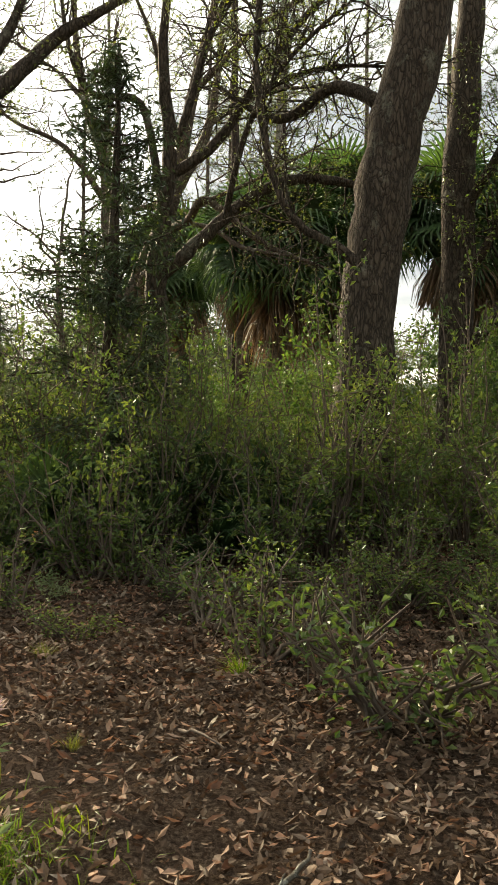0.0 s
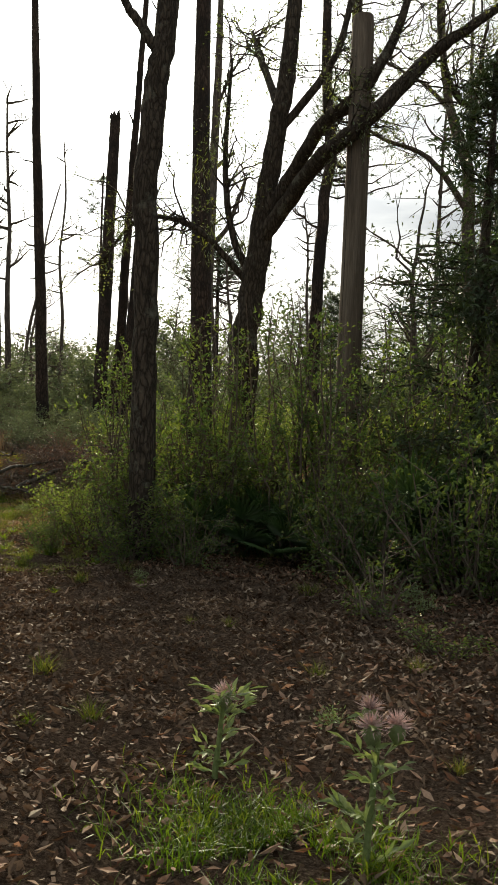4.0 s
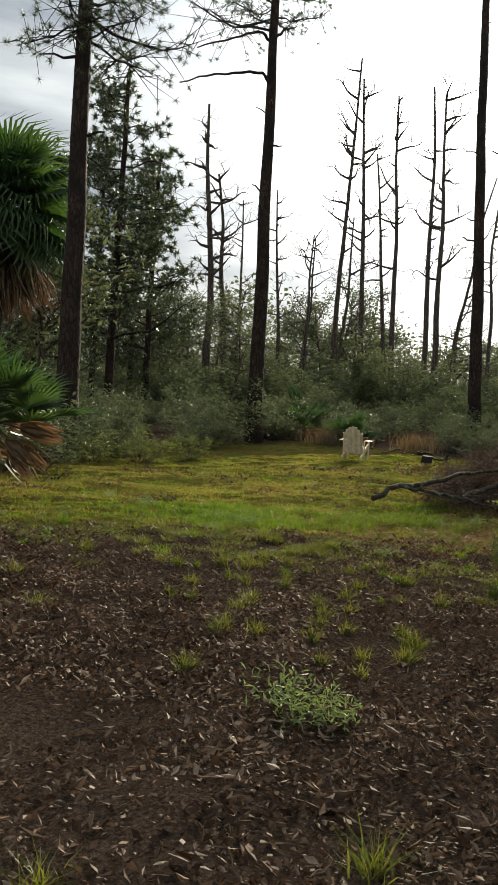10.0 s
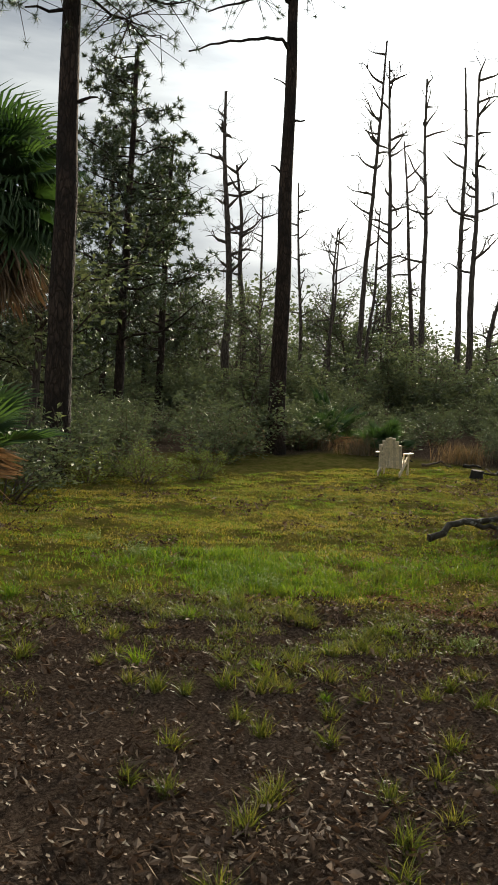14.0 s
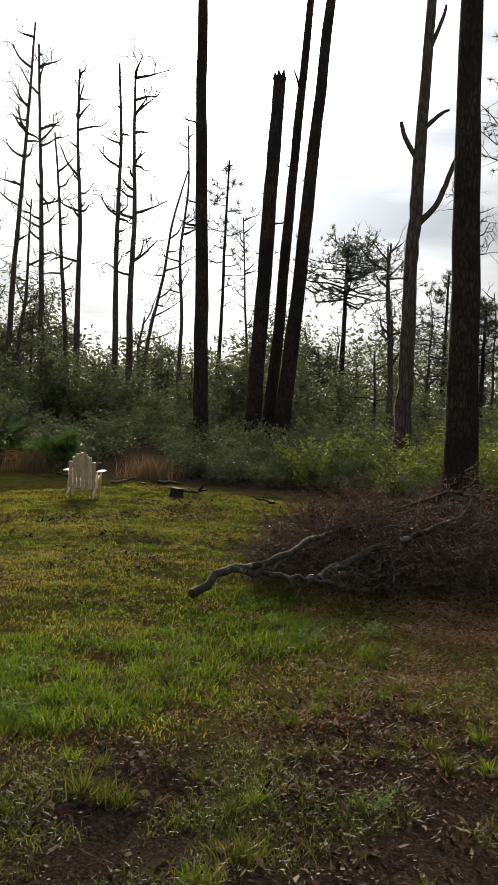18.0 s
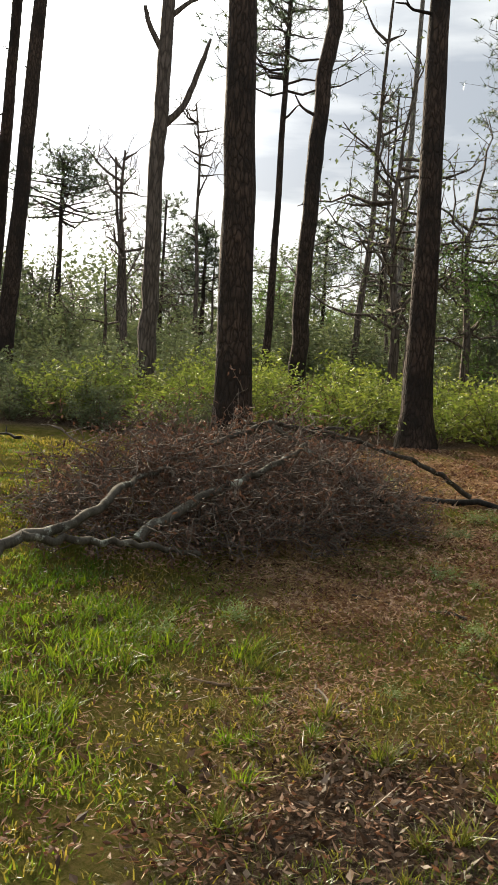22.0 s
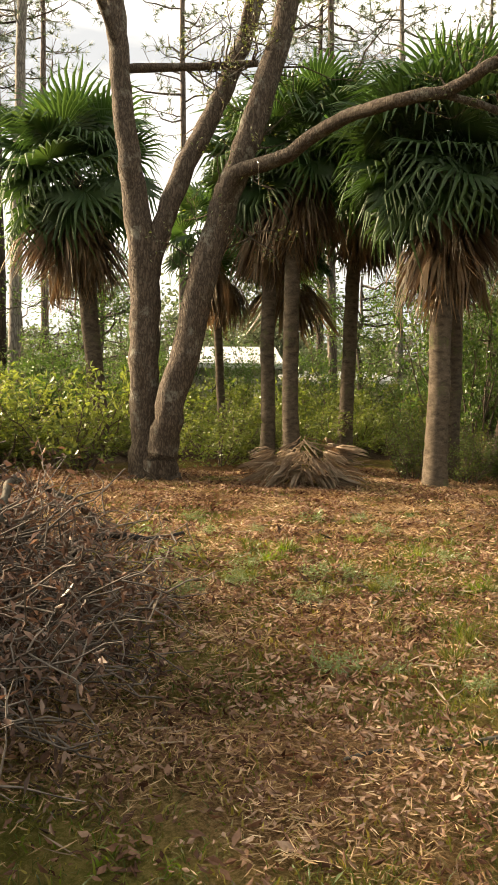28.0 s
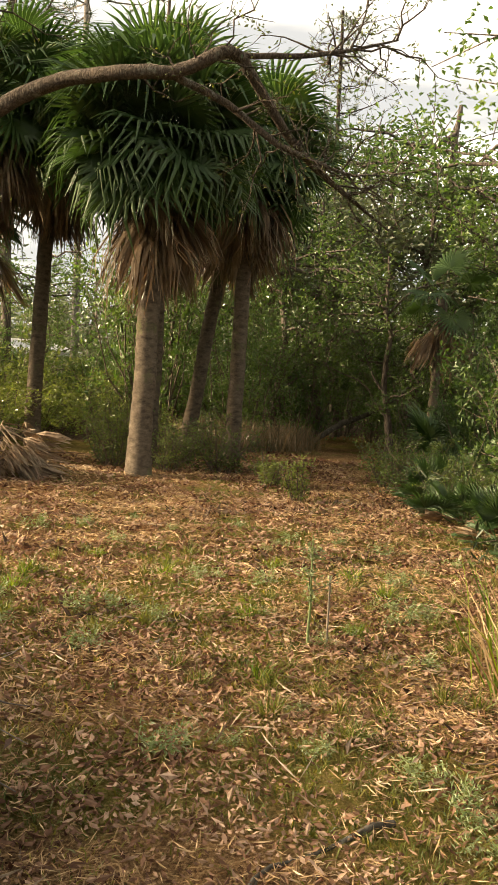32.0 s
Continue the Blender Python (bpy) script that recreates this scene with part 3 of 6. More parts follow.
def pine_crown(g, wood, stem, rng, k0, k1, count, reach, tuft, tuft_len, per=5, width=0.012, rise=0.25):
    """Boughs with needle tufts along the stem between shares k0 and k1."""
    P, A = [], []
    for c in range(count):
        k = k0 + (k1 - k0) * (c + rng.uniform(0, 1)) / count
        p, w = along(stem, k)
        az = rng.uniform(0, 2 * math.pi)
        ln = reach * rng.uniform(0.5, 1.1) * (1.15 - 0.75 * (k - k0) / max(k1 - k0, 0.01))
        e = p + np.array([math.cos(az) * ln, math.sin(az) * ln, ln * rng.uniform(-0.1, 0.2) + rise * ln])
        bough = curve(p, e, rng, 6, 0.25, 0.08)
        tube(wood, bough, np.linspace(0.012 + ln * 0.012, 0.008, 6), 4, cap=False)
        for s in range(per):
            bp, bw = along(bough, rng.uniform(0.35, 1.0))
            tip = bp + rng.normal(size=3) * 0.2 * ln * np.array([1, 1, 0.75])
            tube(wood, [bp, tip], [0.012, 0.006], 3, cap=False)
            P.append(tip)
            A.append(tip - bp + np.array([0, 0, 0.15]))
    if P:
        needles(g, np.array(P), np.array(A), rng, tuft, tuft_len, width)


def trunk_path(base, top, rng, n=14, wobble=0.04):
    return curve(base, top, rng, n, wobble)


def straight_pine(name, base, high, r, height, seed, label, bare=True, crown=None, sides=14, stubs=8, flare=1.25, mat=None, cut=False, stub_len=0.9, category="tree", group="tall pines"):
    """A pine whose axis runs from base towards high, with broken stubs and, where it shows, a needle crown."""
    rng = np.random.default_rng(seed)
    mat = mat or PINE_BARK
    base, high = np.array(base, float), np.array(high, float)
    base[2] = land_z(base[0], base[1]) - 0.12
    w = (high - base) / max(high[2] - base[2], 0.1)
    top = base + w * height
    t = thing(name, base, label, category, group)
    stem = trunk_path((0, 0, 0), top - base, rng, 22, 0.018)
    k = np.linspace(0, 1, 22)
    rad = r * (1.0 - (0.25 if cut else 0.62) * k) * (1 + (flare - 1) * np.exp(-k * height / 0.5))
    g = Geo()
    tube(g, stem, rad, sides, 0.05, rng)
    part("trunk", g, mat, t)
    for s in range(5 if cut else 0):
        sg, a = Geo(), s * 1.3
        p = stem[-1] + (math.cos(a) * r * .5, math.sin(a) * r * .5, -.05)
        tube(sg, [p, p + (rng.normal() * .04, rng.normal() * .04, rng.uniform(.15, .6))], [r * .4, .01], 5)
        part("splinter", sg, mat, t)
    for s in range(stubs):
        ks = rng.uniform(0.3, 0.97)
        p, _ = along(stem, ks)
        az = rng.uniform(0, 2 * math.pi)
        ln = stub_len * rng.uniform(0.15, 1.0)
        e = p + np.array([math.cos(az) * ln, math.sin(az) * ln, ln * rng.uniform(-0.1, 0.8)])
        sg = Geo()
        pts = curve(p, e, rng, 5, 0.3)
        rs = min(r * 0.3, 0.05) * rng.uniform(0.5, 1.0)
        tube(sg, pts, np.linspace(rs, rs * 0.35, 5), 5)
        if ln > 0.6 and rng.uniform() < 0.6:
            q, _ = along(pts, 0.6)
            tube(sg, curve(q, q + rng.normal(size=3) * 0.3 + (0, 0, 0.2), rng, 4, 0.2), [rs * 0.5, rs * 0.4, rs * 0.3, rs * 0.2], 4)
        part("branch", sg, mat, t)
    if crown:
        cg, wood = Geo(), Geo()
        pine_crown(cg, wood, stem, rng, *crown)
        tagged(part("boughwork", wood, mat, t), kind="stuff")
        tagged(part("crown", cg, NEEDLE, t, "clumps of long dark green needles"), kind="stuff")
    return t


def branchy(name, base, limbs, mat, label, seed, leaf=None, twigs=0, twig_len=0.8, leaf_n=0, leaf_size=(0.07, 0.035), sides=10, category="tree", group="", moss=0, leaf_droop=0.0):
    """A tree from its limbs: each a list of (x, y, z, r) from the base's own origin. Twigs and leaves grow on the outer parts."""
    rng = np.random.default_rng(seed)
    t = thing(name, (base[0], base[1], land_z(base[0], base[1]) - 0.1), label, category, group)
    lg, tg = Geo(), Geo()
    for i, limb in enumerate(limbs):
        a = np.array(limb, float)
        k = np.linspace(0, len(a) - 1, 6 * (len(a) - 1) + 1)
        # a smooth line through the joints
        idx = np.clip(k.astype(int), 0, len(a) - 2)
        u = (k - idx)[:, None]
        p0, p1, p2, p3 = a[np.clip(idx - 1, 0, None)], a[idx], a[idx + 1], a[np.clip(idx + 2, None, len(a) - 1)]
        path = 0.5 * (2 * p1 + (p2 - p0) * u + (2 * p0 - 5 * p1 + 4 * p2 - p3) * u ** 2 + (3 * p1 - p0 - 3 * p2 + p3) * u ** 3)
        pts, rad = path[:, :3], np.clip(path[:, 3], 0.006, None)
        pts = pts + rng.normal(size=pts.shape) * (rad * 0.08)[:, None]
        g = Geo()
        tube(g, pts, rad, sides, 0.06, rng)
        part("trunk" if i == 0 else "limb", g, mat, t)
        if twigs and (i > 0 or len(limbs) == 1):
            for s in range(twigs):
                p, w = along(pts, rng.uniform(0.35, 1.0))
                d = unit(w * 0.6 + rng.normal(size=3) * 0.7 + (0, 0, 0.15))
                e = p + d * twig_len * rng.uniform(0.4, 1.2)
                tw = curve(p, e, rng, 6, 0.35)
                tube(tg, tw, np.linspace(0.016, 0.004, 6), 4, cap=False)
                for s2 in range(3):
                    q, _ = along(tw, rng.uniform(0.3, 1.0))
                    e2 = q + unit(rng.normal(size=3) + d) * twig_len * 0.5 * rng.uniform(0.4, 1)
                    t2 = curve(q, e2, rng, 4, 0.3)
                    tube(tg, t2, np.linspace(0.008, 0.003, 4), 3, cap=False)
                    if leaf and leaf_n:
                        pp = np.array([along(t2, rng.uniform(0.1, 1))[0] for _ in range(leaf_n)]) + rng.normal(size=(leaf_n, 3)) * 0.06
                        leaves(lg, pp, rng, leaf_size[0], leaf_size[1], 0.2, None, leaf_droop)
                if moss and rng.uniform() < moss:
                    m0, _ = along(tw, rng.uniform(0.2, 0.9))
                    n = 40
                    drop = m0 + np.stack([rng.normal(size=n) * 0.05, rng.normal(size=n) * 0.05, -rng.uniform(0, 0.5, n)], 1)
                    leaves(lg, drop, rng, 0.09, 0.012, -1.5)
    if tg.n:
        tagged(part("twigwork", tg, mat, t), kind="stuff")
    if lg.n:
        tagged(part("crown", lg, leaf, t), kind="stuff")
    return t


# tall pines round the clearing
T_LABEL = "tall dark-barked pine trunk with broken branch stubs"
straight_pine("pine_tree", (-24.05, 15.62, 0.4), (-24.5, 15.6, 13.0), 0.24, 16.0, 11, "tall scorched pine beside the clearing with two bare side branches", stubs=7, crown=(0.76, 1.0, 30, 2.4, 44, 0.17, 26, 0.009))
straight_pine("pine_tree", (-22.74, 23.35, 0.7), (-23.37, 23.1, 13.6), 0.225, 19, 12, T_LABEL, stubs=5)
straight_pine("pine_tree", (-24.6, 28.3, 0.9), (-24.5, 28.6, 13.2), 0.28, 13.0, 13, "broken-topped dead pine trunk with short stubs", stubs=8, cut=True, stub_len=0.6)
straight_pine("pine_tree", (-24.5, 29.15, 0.9), (-24.15, 29.65, 16.3), 0.22, 22, 14, T_LABEL, stubs=3)
straight_pine("pine_tree", (-23.79, 28.87, 0.9), (-23.13, 29.31, 15.8), 0.28, 22, 15, "leaning dark pine trunk in a close group", stubs=3)
straight_pine("pine_tree", (-13.42, 19.3, 0.4), (-13.75, 19.4, 9.3), 0.31, 18, 16, "thick dark reddish pine trunk behind the brush pile", stubs=3, crown=(0.88, 1.0, 10, 2.4, 22, 0.24, 5))
straight_pine("pine_tree", (-10.7, 22.0, 0.4), (-10.93, 22.35, 7.7), 0.27, 16, 18, "thick dark pine trunk with deep plated bark", stubs=2, flare=1.6, crown=(0.88, 1.0, 10, 2.4, 22, 0.24, 5))
straight_pine("pine_tree", (-20.18, 8.43, 0.1), (-20.5, 8.45, 9.3), 0.26, 14.5, 19, "tall pine with drooping needle boughs beside the clearing", stubs=4, crown=(0.6, 1.0, 38, 2.7, 44, 0.18, 26, 0.009, 0.0))

# two bare side branches of the scorched pine, high over the clearing
def side_branches():
    x, y = -24.05, 15.62
    o = np.array([x, y, land_z(x, y) - 0.12])
    pine = [q for q in scene.objects if q.name == "pine_tree"][0]
    rng = np.random.default_rng(8)
    for line in ([(-24.4, 15.62, 10.9), (-24.45, 15.25, 11.15), (-24.6, 14.6, 11.0), (-25.0, 13.9, 10.85), (-25.4, 13.1, 10.6)], [(-24.45, 15.6, 12.1), (-24.5, 15.2, 12.3), (-24.65, 14.5, 12.0), (-25.2, 13.5, 11.6)], [(-24.45, 15.6, 12.2), (-24.3, 15.9, 12.5), (-24.1, 16.15, 12.6)]):
        a = np.array(line) - o
        k = np.linspace(0, len(a) - 1, 14)
        pts = np.stack([np.interp(k, np.arange(len(a)), a[:, c]) for c in range(3)], 1) + rng.normal(size=(14, 3)) * .02
        g = Geo()
        tube(g, pts, np.linspace(.055, .02, 14), 7, .08, rng)
        part("branch", g, PINE_BARK, pine, "long bare side branch")


side_branches()
# broken crooked pine behind the brush pile
branchy("pine_tree", (-17.85, 25.95), [[(0, 0, 0, .24), (0, 0, 3, .215), (-.05, 0, 5.5, .19), (0.0, 0, 7.5, .18), (0.05, 0, 10.5, .15), (0.1, 0, 13.5, .12), (0.1, 0, 17, .07)],
        [(0.0, 0, 6.9, .1), (.45, .3, 7.5, .08), (.8, .5, 8.6, .065), (.95, .6, 9.2, .03)], [(0, 0, 8.6, .07), (-.35, -.2, 9.3, .06), (-.45, -.3, 9.7, .045)],
        [(0.05, 0, 9.5, .07), (.4, .3, 9.95, .05), (.6, .45, 10.1, .03)], [(.1, 0, 11.6, .06), (.35, .2, 12.5, .05), (.42, .25, 12.9, .03)]],
        SNAG_BARK, "half-dead pine with peeling bark and broken upturned limbs", 21, group="tall pines")
branchy("pine_tree", (-14.2, 26.9), [[(0, 0, 0, .24), (0.0, 0, 3, .21), (0.05, 0, 6, .195), (0.15, .05, 8.3, .19), (0.3, .1, 9.8, .19), (0.15, .05, 11.4, .18), (0.0, 0, 14, .15), (0, 0, 17, .1)], [(.1, 0, 7.4, .05), (-.3, -.1, 7.6, .03), (-.5, -.15, 7.9, .015)], [(.2, .05, 10.6, .05), (.6, .1, 10.9, .035), (.8, .1, 11.4, .015)]],
        PINE_BARK, "dark pine trunk with a sharp bend high up", 22, group="tall pines")

# dead snags beyond the clearing
SNAG_LABEL = "bare dead snag with broken upswept branches"


def snag(base, high, r, height, seed, top_limbs=7):
    rng = np.random.default_rng(seed)
    b, h = np.array(base, float), np.array(high, float)
    ax = (h - b) / (h[2] - b[2])
    main = [(*(ax * z), r * (1 - 0.75 * z / height)) for z in np.linspace(0, height, 6)]
    main = [(x + rng.normal() * 0.08, y + rng.normal() * 0.08, z, q) for x, y, z, q in main]
    limbs = [main]
    for s in range(int(top_limbs * 1.7) + 2):
        k = rng.uniform(0.3, 0.98) ** 0.7
        p = np.array(main)
        z = k * height
        x, y = np.interp(z, p[:, 2], p[:, 0]), np.interp(z, p[:, 2], p[:, 1])
        az, ln = rng.uniform(0, 2 * math.pi), rng.uniform(0.7, 2.4) * (1.15 - 0.5 * k)
        c, sn = math.cos(az), math.sin(az)
        up, kink = rng.uniform(-.1, .9), rng.uniform(-.25, .35)
        limbs.append([(x, y, z, r * 0.36), (x + c * ln * .4, y + sn * ln * .4, z + ln * (.3 * up + kink * .3), r * .27), (x + c * ln * .75 - sn * .15, y + sn * ln * .75 + c * .15, z + ln * (.7 * up + kink), r * .11), (x + c * ln, y + sn * ln, z + ln * (1.0 * up + kink * .6), .015)])
        if ln > 1.2:
            limbs.append([(x + c * ln * .55, y + sn * ln * .55, z + ln * (.5 * up + kink * .6), r * .1), (x + c * ln * .6 + sn * .3, y + sn * ln * .6 - c * .3, z + ln * (.5 * up + kink * .6) + .5, .02)])
    return branchy("dead_snag", base, limbs, SNAG_BARK, SNAG_LABEL, seed, twigs=2, twig_len=1.0, sides=6, group="dead snags")


SNAGS = [((-46.4, 35.1), (-46.0, 35.5, 23.1), .2, 22.5, 10), ((-42.9, 33.0), (-42.7, 33.3, 13), .14, 12, 3), ((-43.4, 35.5), (-44.2, 34.5, 21), .2, 20.5, 9),
         ((-43.9, 37.9), (-45, 36.8, 17.6), .17, 16.8, 6), ((-41.5, 36.2), (-42.1, 35.5, 19.5), .19, 19.2, 8), ((-39.5, 36.7), (-39.9, 36.3, 19.6), .19, 19.3, 6),
         ((-36.2, 34.4), (-36.5, 34.1, 17.8), .19, 17.5, 10), ((-38.2, 36.6), (-36.5, 38.2, 16.6), .13, 14, 3), ((-39.7, 42.0), (-39.9, 41.8, 18.5), .14, 18, 6),
         ((-42.3, 52.7), (-43.2, 52, 16), .14, 15.5, 8), ((-47.4, 33.7), (-47.2, 34, 12.2), .13, 11.5, 4), ((-47.9, 27.4), (-48.4, 26.5, 18.7), .29, 18.2, 10),
         ((-47.4, 28.3), (-48, 27.3, 14.7), .24, 14.2, 8), ((-51.5, 31.1), (-51.5, 31.2, 14.8), .15, 14, 6), ((-54, 36.6), (-54.6, 35.7, 16.5), .17, 16, 8),
         ((-44.9, 32.1), (-44.9, 32.2, 11.7), .14, 11, 5), ((-21, 31.6), (-21.4, 31.4, 8.3), .14, 7.6, 5), ((-23.7, 37.3), (-24.3, 37, 9.7), .15, 9, 3),
         ((-23.1, 44), (-23.6, 43.8, 12.8), .14, 13, 9), ((-22.6, 33.4), (-22.7, 33.3, 4.7), .1, 4.2, 1), ((-15.1, 39.9), (-14.6, 40, 14.5), .17, 17, 5),
         ((-28, 60), (-28.2, 60, 9), .13, 11, 5), ((-14.5, 46), (-15.2, 45.9, 12.9), .11, 13, 6)]
for n, (b, h, r, hh, lim) in enumerate(SNAGS):
    snag((*b, land_z(*b)), h, r, hh, 100 + n, lim)

# living pines with crowns
PINE_LABEL = "living pine with a rounded crown of dark needles"
for n, (b, r, hh, k0, cnt, reach, tl, per, w) in enumerate([
        ((-35.0, 15.6), .2, 13.8, .24, 52, 3.5, .26, 16, .05), ((-38.0, 18.6), .18, 11.5, .22, 44, 3.2, .26, 15, .05), ((-41.6, 17.5), .16, 13.0, .2, 56, 3.0, .26, 15, .05), ((-45, 21), .17, 12.0, .15, 50, 2.8, .26, 15, .05), ((-36, 12.8), .17, 10.5, .16, 60, 3.0, .26, 15, .05),
        ((-36.1, 54.1), .24, 13.4, .72, 60, 5.2, .34, 10, .05), ((-35, 68), .2, 14, .5, 30, 3.5, .4, 10, .06), ((-17.6, 36.2), .16, 17.5, .62, 60, 3.2, .3, 9, .03),
        ((-38.5, 44), .14, 16.5, .55, 16, 2.2, .4, 6, .04), ((-28, 58), .2, 10, .6, 40, 3.2, .36, 11, .06), ((-16, 62), .2, 11, .6, 36, 3.0, .36, 11, .06), ((-22, 66), .2, 12, .6, 36, 3.2, .36, 11, .06)]):
    straight_pine("pine_tree", (*b, 0), (b[0], b[1], 10), r, hh, 200 + n, PINE_LABEL, crown=(k0, 1.0, cnt, reach, 26 if n < 5 else 13, tl, per, w), sides=7, stubs=2, group="distant pines")

# pine trunks in the wood behind the oak and the palms
for n, (b, h, r, hh, cr) in enumerate([
        ((-13.5, 40), (-13.5, 40, 14), .15, 22, 0), ((-8.9, 39.1), (-8.6, 39.1, 14.4), .12, 22, 1), ((-7.9, 43.1), (-6.3, 42.9, 13.3), .14, 20, 1), ((-6.6, 42.9), (-6.7, 42.9, 13), .12, 20, 1),
        ((-6.6, 34.6), (-6.7, 34.6, 13), .22, 24, 1), ((-5.6, 37.5), (-5.3, 37.4, 14), .22, 25, 1), ((-16, 51.8), (-15.8, 51.9, 15), .12, 16, 1), ((1.8, 41.1), (1.75, 41.1, 17), .16, 24, 1),
        ((6.4, 33.1), (6.4, 33.1, 7), .15, 20, 1), ((3.5, 32.7), (3.5, 32.8, 6), .17, 21, 1), ((-5.5, 41), (-5.5, 41, 17), .18, 24, 1), ((-2, 48), (-2, 48, 17), .2, 24, 1), ((10, 44), (10, 44, 15), .2, 22, 1), ((16, 40), (16.4, 40, 12), .18, 20, 1), ((22, 34), (22, 34, 12), .18, 19, 1), ((-10, 52), (-10, 52, 10), .18, 21, 1)]):
    straight_pine("pine_tree", (*b, 0), h, r, hh, 300 + n, "slender woodland pine with thin needles high up", crown=(.5, 1.0, 34, 2.9, 18, .3, 8, .026) if cr else None, sides=8, stubs=5, group="woodland pines", mat=GREY_BARK if n in (0, 5, 8) else SNAG_BARK if n % 2 else PINE_BARK)

# the two-stemmed oak on the edge of the clearing
branchy("oak_tree", (-6.9, 21.3), [
    [(-.1, 0, 0, .36), (-.16, 0, .6, .25), (-.22, 0, 1.6, .22), (-.22, 0, 3.2, .22), (-.43, 0, 4.65, .17), (-.55, .1, 6.0, .15), (-.65, .2, 7.4, .14), (-1.3, .3, 9.5, .1), (-1.6, .6, 12, .05)],
    [(-.22, 0, 2.9, .17), (.0, -.15, 3.8, .155), (.42, -.25, 4.9, .15), (.85, -.3, 5.7, .14), (1.3, -.2, 6.7, .13), (1.9, .2, 8.2, .1), (2.2, .3, 10.5, .06)],
    [(-.1, -.35, 0.05, .3), (-.1, -.45, .5, .23), (.08, -.6, 1.6, .215), (.6, -.8, 3.75, .21), (1.02, -1.0, 5.05, .19), (1.4, -1.15, 6.3, .17), (1.8, -1.3, 8.2, .13), (2.6, -1.6, 11, .06)],
    [(.62, -.8, 3.6, .13), (0.68, -1.10, 4.37, 0.112), (1.13, -1.70, 4.55, 0.102), (1.54, -2.50, 4.88, 0.092), (1.86, -3.30, 4.93, 0.085), (2.35, -3.85, 5.0, 0.08), (2.70, -4.30, 5.24, 0.075), (3.13, -4.36, 4.98, 0.065), (3.62, -4.42, 4.55, 0.058), (4.1, -4.5, 4.24, 0.05), (4.8, -4.6, 3.95, 0.03), (5.6, -4.8, 3.6, .012)],
    [(.68, -.85, 4.1, .12), (1.1, -1.1, 5.2, .1), (1.5, -1.2, 6.6, .09), (1.9, -1.4, 8.5, .07), (2.9, -1.6, 11, .04)],
    [(2.27, -3.70, 4.98, .05), (2.9, -4.1, 4.72, .045), (3.5, -4.5, 4.3, .04), (4.3, -5.0, 4.05, .015)],
    [(-.55, .1, 6.1, .07), (.4, -.2, 6.2, .06), (1.2, -.9, 6.15, .05)],
    [(1.7, -1.3, 8.2, .08), (3.4, -2, 9.4, .06), (5, -2.4, 10, .04), (6.4, -3, 10.4, .02)],
    [(-.58, .1, 6.4, .08), (-1.4, -.4, 7.6, .06), (-2.6, -.8, 8.2, .04), (-3.6, -1.0, 9.2, .02)], [(-.68, .2, 7.5, .07), (-.2, -.8, 8.8, .05), (.2, -1.6, 9.8, .03)],
    [(1.3, -.2, 6.7, .07), (1.2, -.8, 8, .05), (.9, -1.2, 9.6, .03)], [(1.9, .2, 8.2, .06), (3.2, .6, 9.0, .04), (4.6, .8, 9.2, .02)],
    [(-1.25, .3, 9, .06), (-2.0, .5, 9.8, .04), (-3.2, .4, 10.6, .02)], [(1.45, -1.2, 7.4, .07), (1.4, -2.4, 8.6, .05), (1.0, -3.2, 9.8, .03)],
    [(2.70, -4.30, 5.18, .04), (3.90, -4.80, 5.48, .03), (5.10, -5.10, 5.98, .012)],
], OAK_BARK, "two-stemmed oak with rough grey-brown bark and long curving limbs", 31, OAK_LEAF, 20, 1.1, 9, (.06, .028), 14, group="")

# the oak in the thicket, with moss on its limbs
branchy("oak_tree", (-7.45, 11.6), [
    [(0, 0, 0, .22), (0, 0, 1.4, .185), (.02, 0, 2.9, .18), (.14, .08, 4.1, .16), (.26, .14, 5.3, .135), (.4, .2, 6.4, .12), (.45, .25, 7.4, .1), (.5, .3, 9.5, .05)],
    [(.14, .08, 4.1, .12), (.6, .0, 4.6, .11), (1.2, -.3, 5.0, .105), (1.9, -.5, 5.3, .1), (2.5, .05, 6.2, .085), (3.0, .25, 6.6, .06), (3.9, .7, 7.3, .03)],
    [(.18, .1, 4.4, .1), (.6, .1, 5.0, .095), (1.2, -.2, 5.5, .09), (1.8, -.3, 5.8, .08), (2.2, 0, 6.9, .05), (2.3, .1, 8.4, .03)],
    [(.05, .05, 3.6, .06), (-.2, -.1, 4.2, .05), (-.3, -.2, 5.2, .04), (-.25, -.2, 6.6, .02)],
    [(.1, .05, 3.4, .05), (-.5, -.5, 4.2, .04), (-1.1, -1.0, 4.3, .03), (-1.5, -1.3, 3.7, .015)],
    [(.3, .15, 5.6, .06), (.9, .7, 6.8, .05), (1.0, 1.1, 8.4, .03)], [(.3, .15, 6.0, .06), (-.4, .8, 7.0, .05), (-1.0, 1.5, 7.8, .03)],
], DARK_OAK_BARK, "dark live oak in the thicket with mossy forking limbs", 32, OAK_LEAF, 24, .9, 9, (.05, .025), 12, moss=.25)

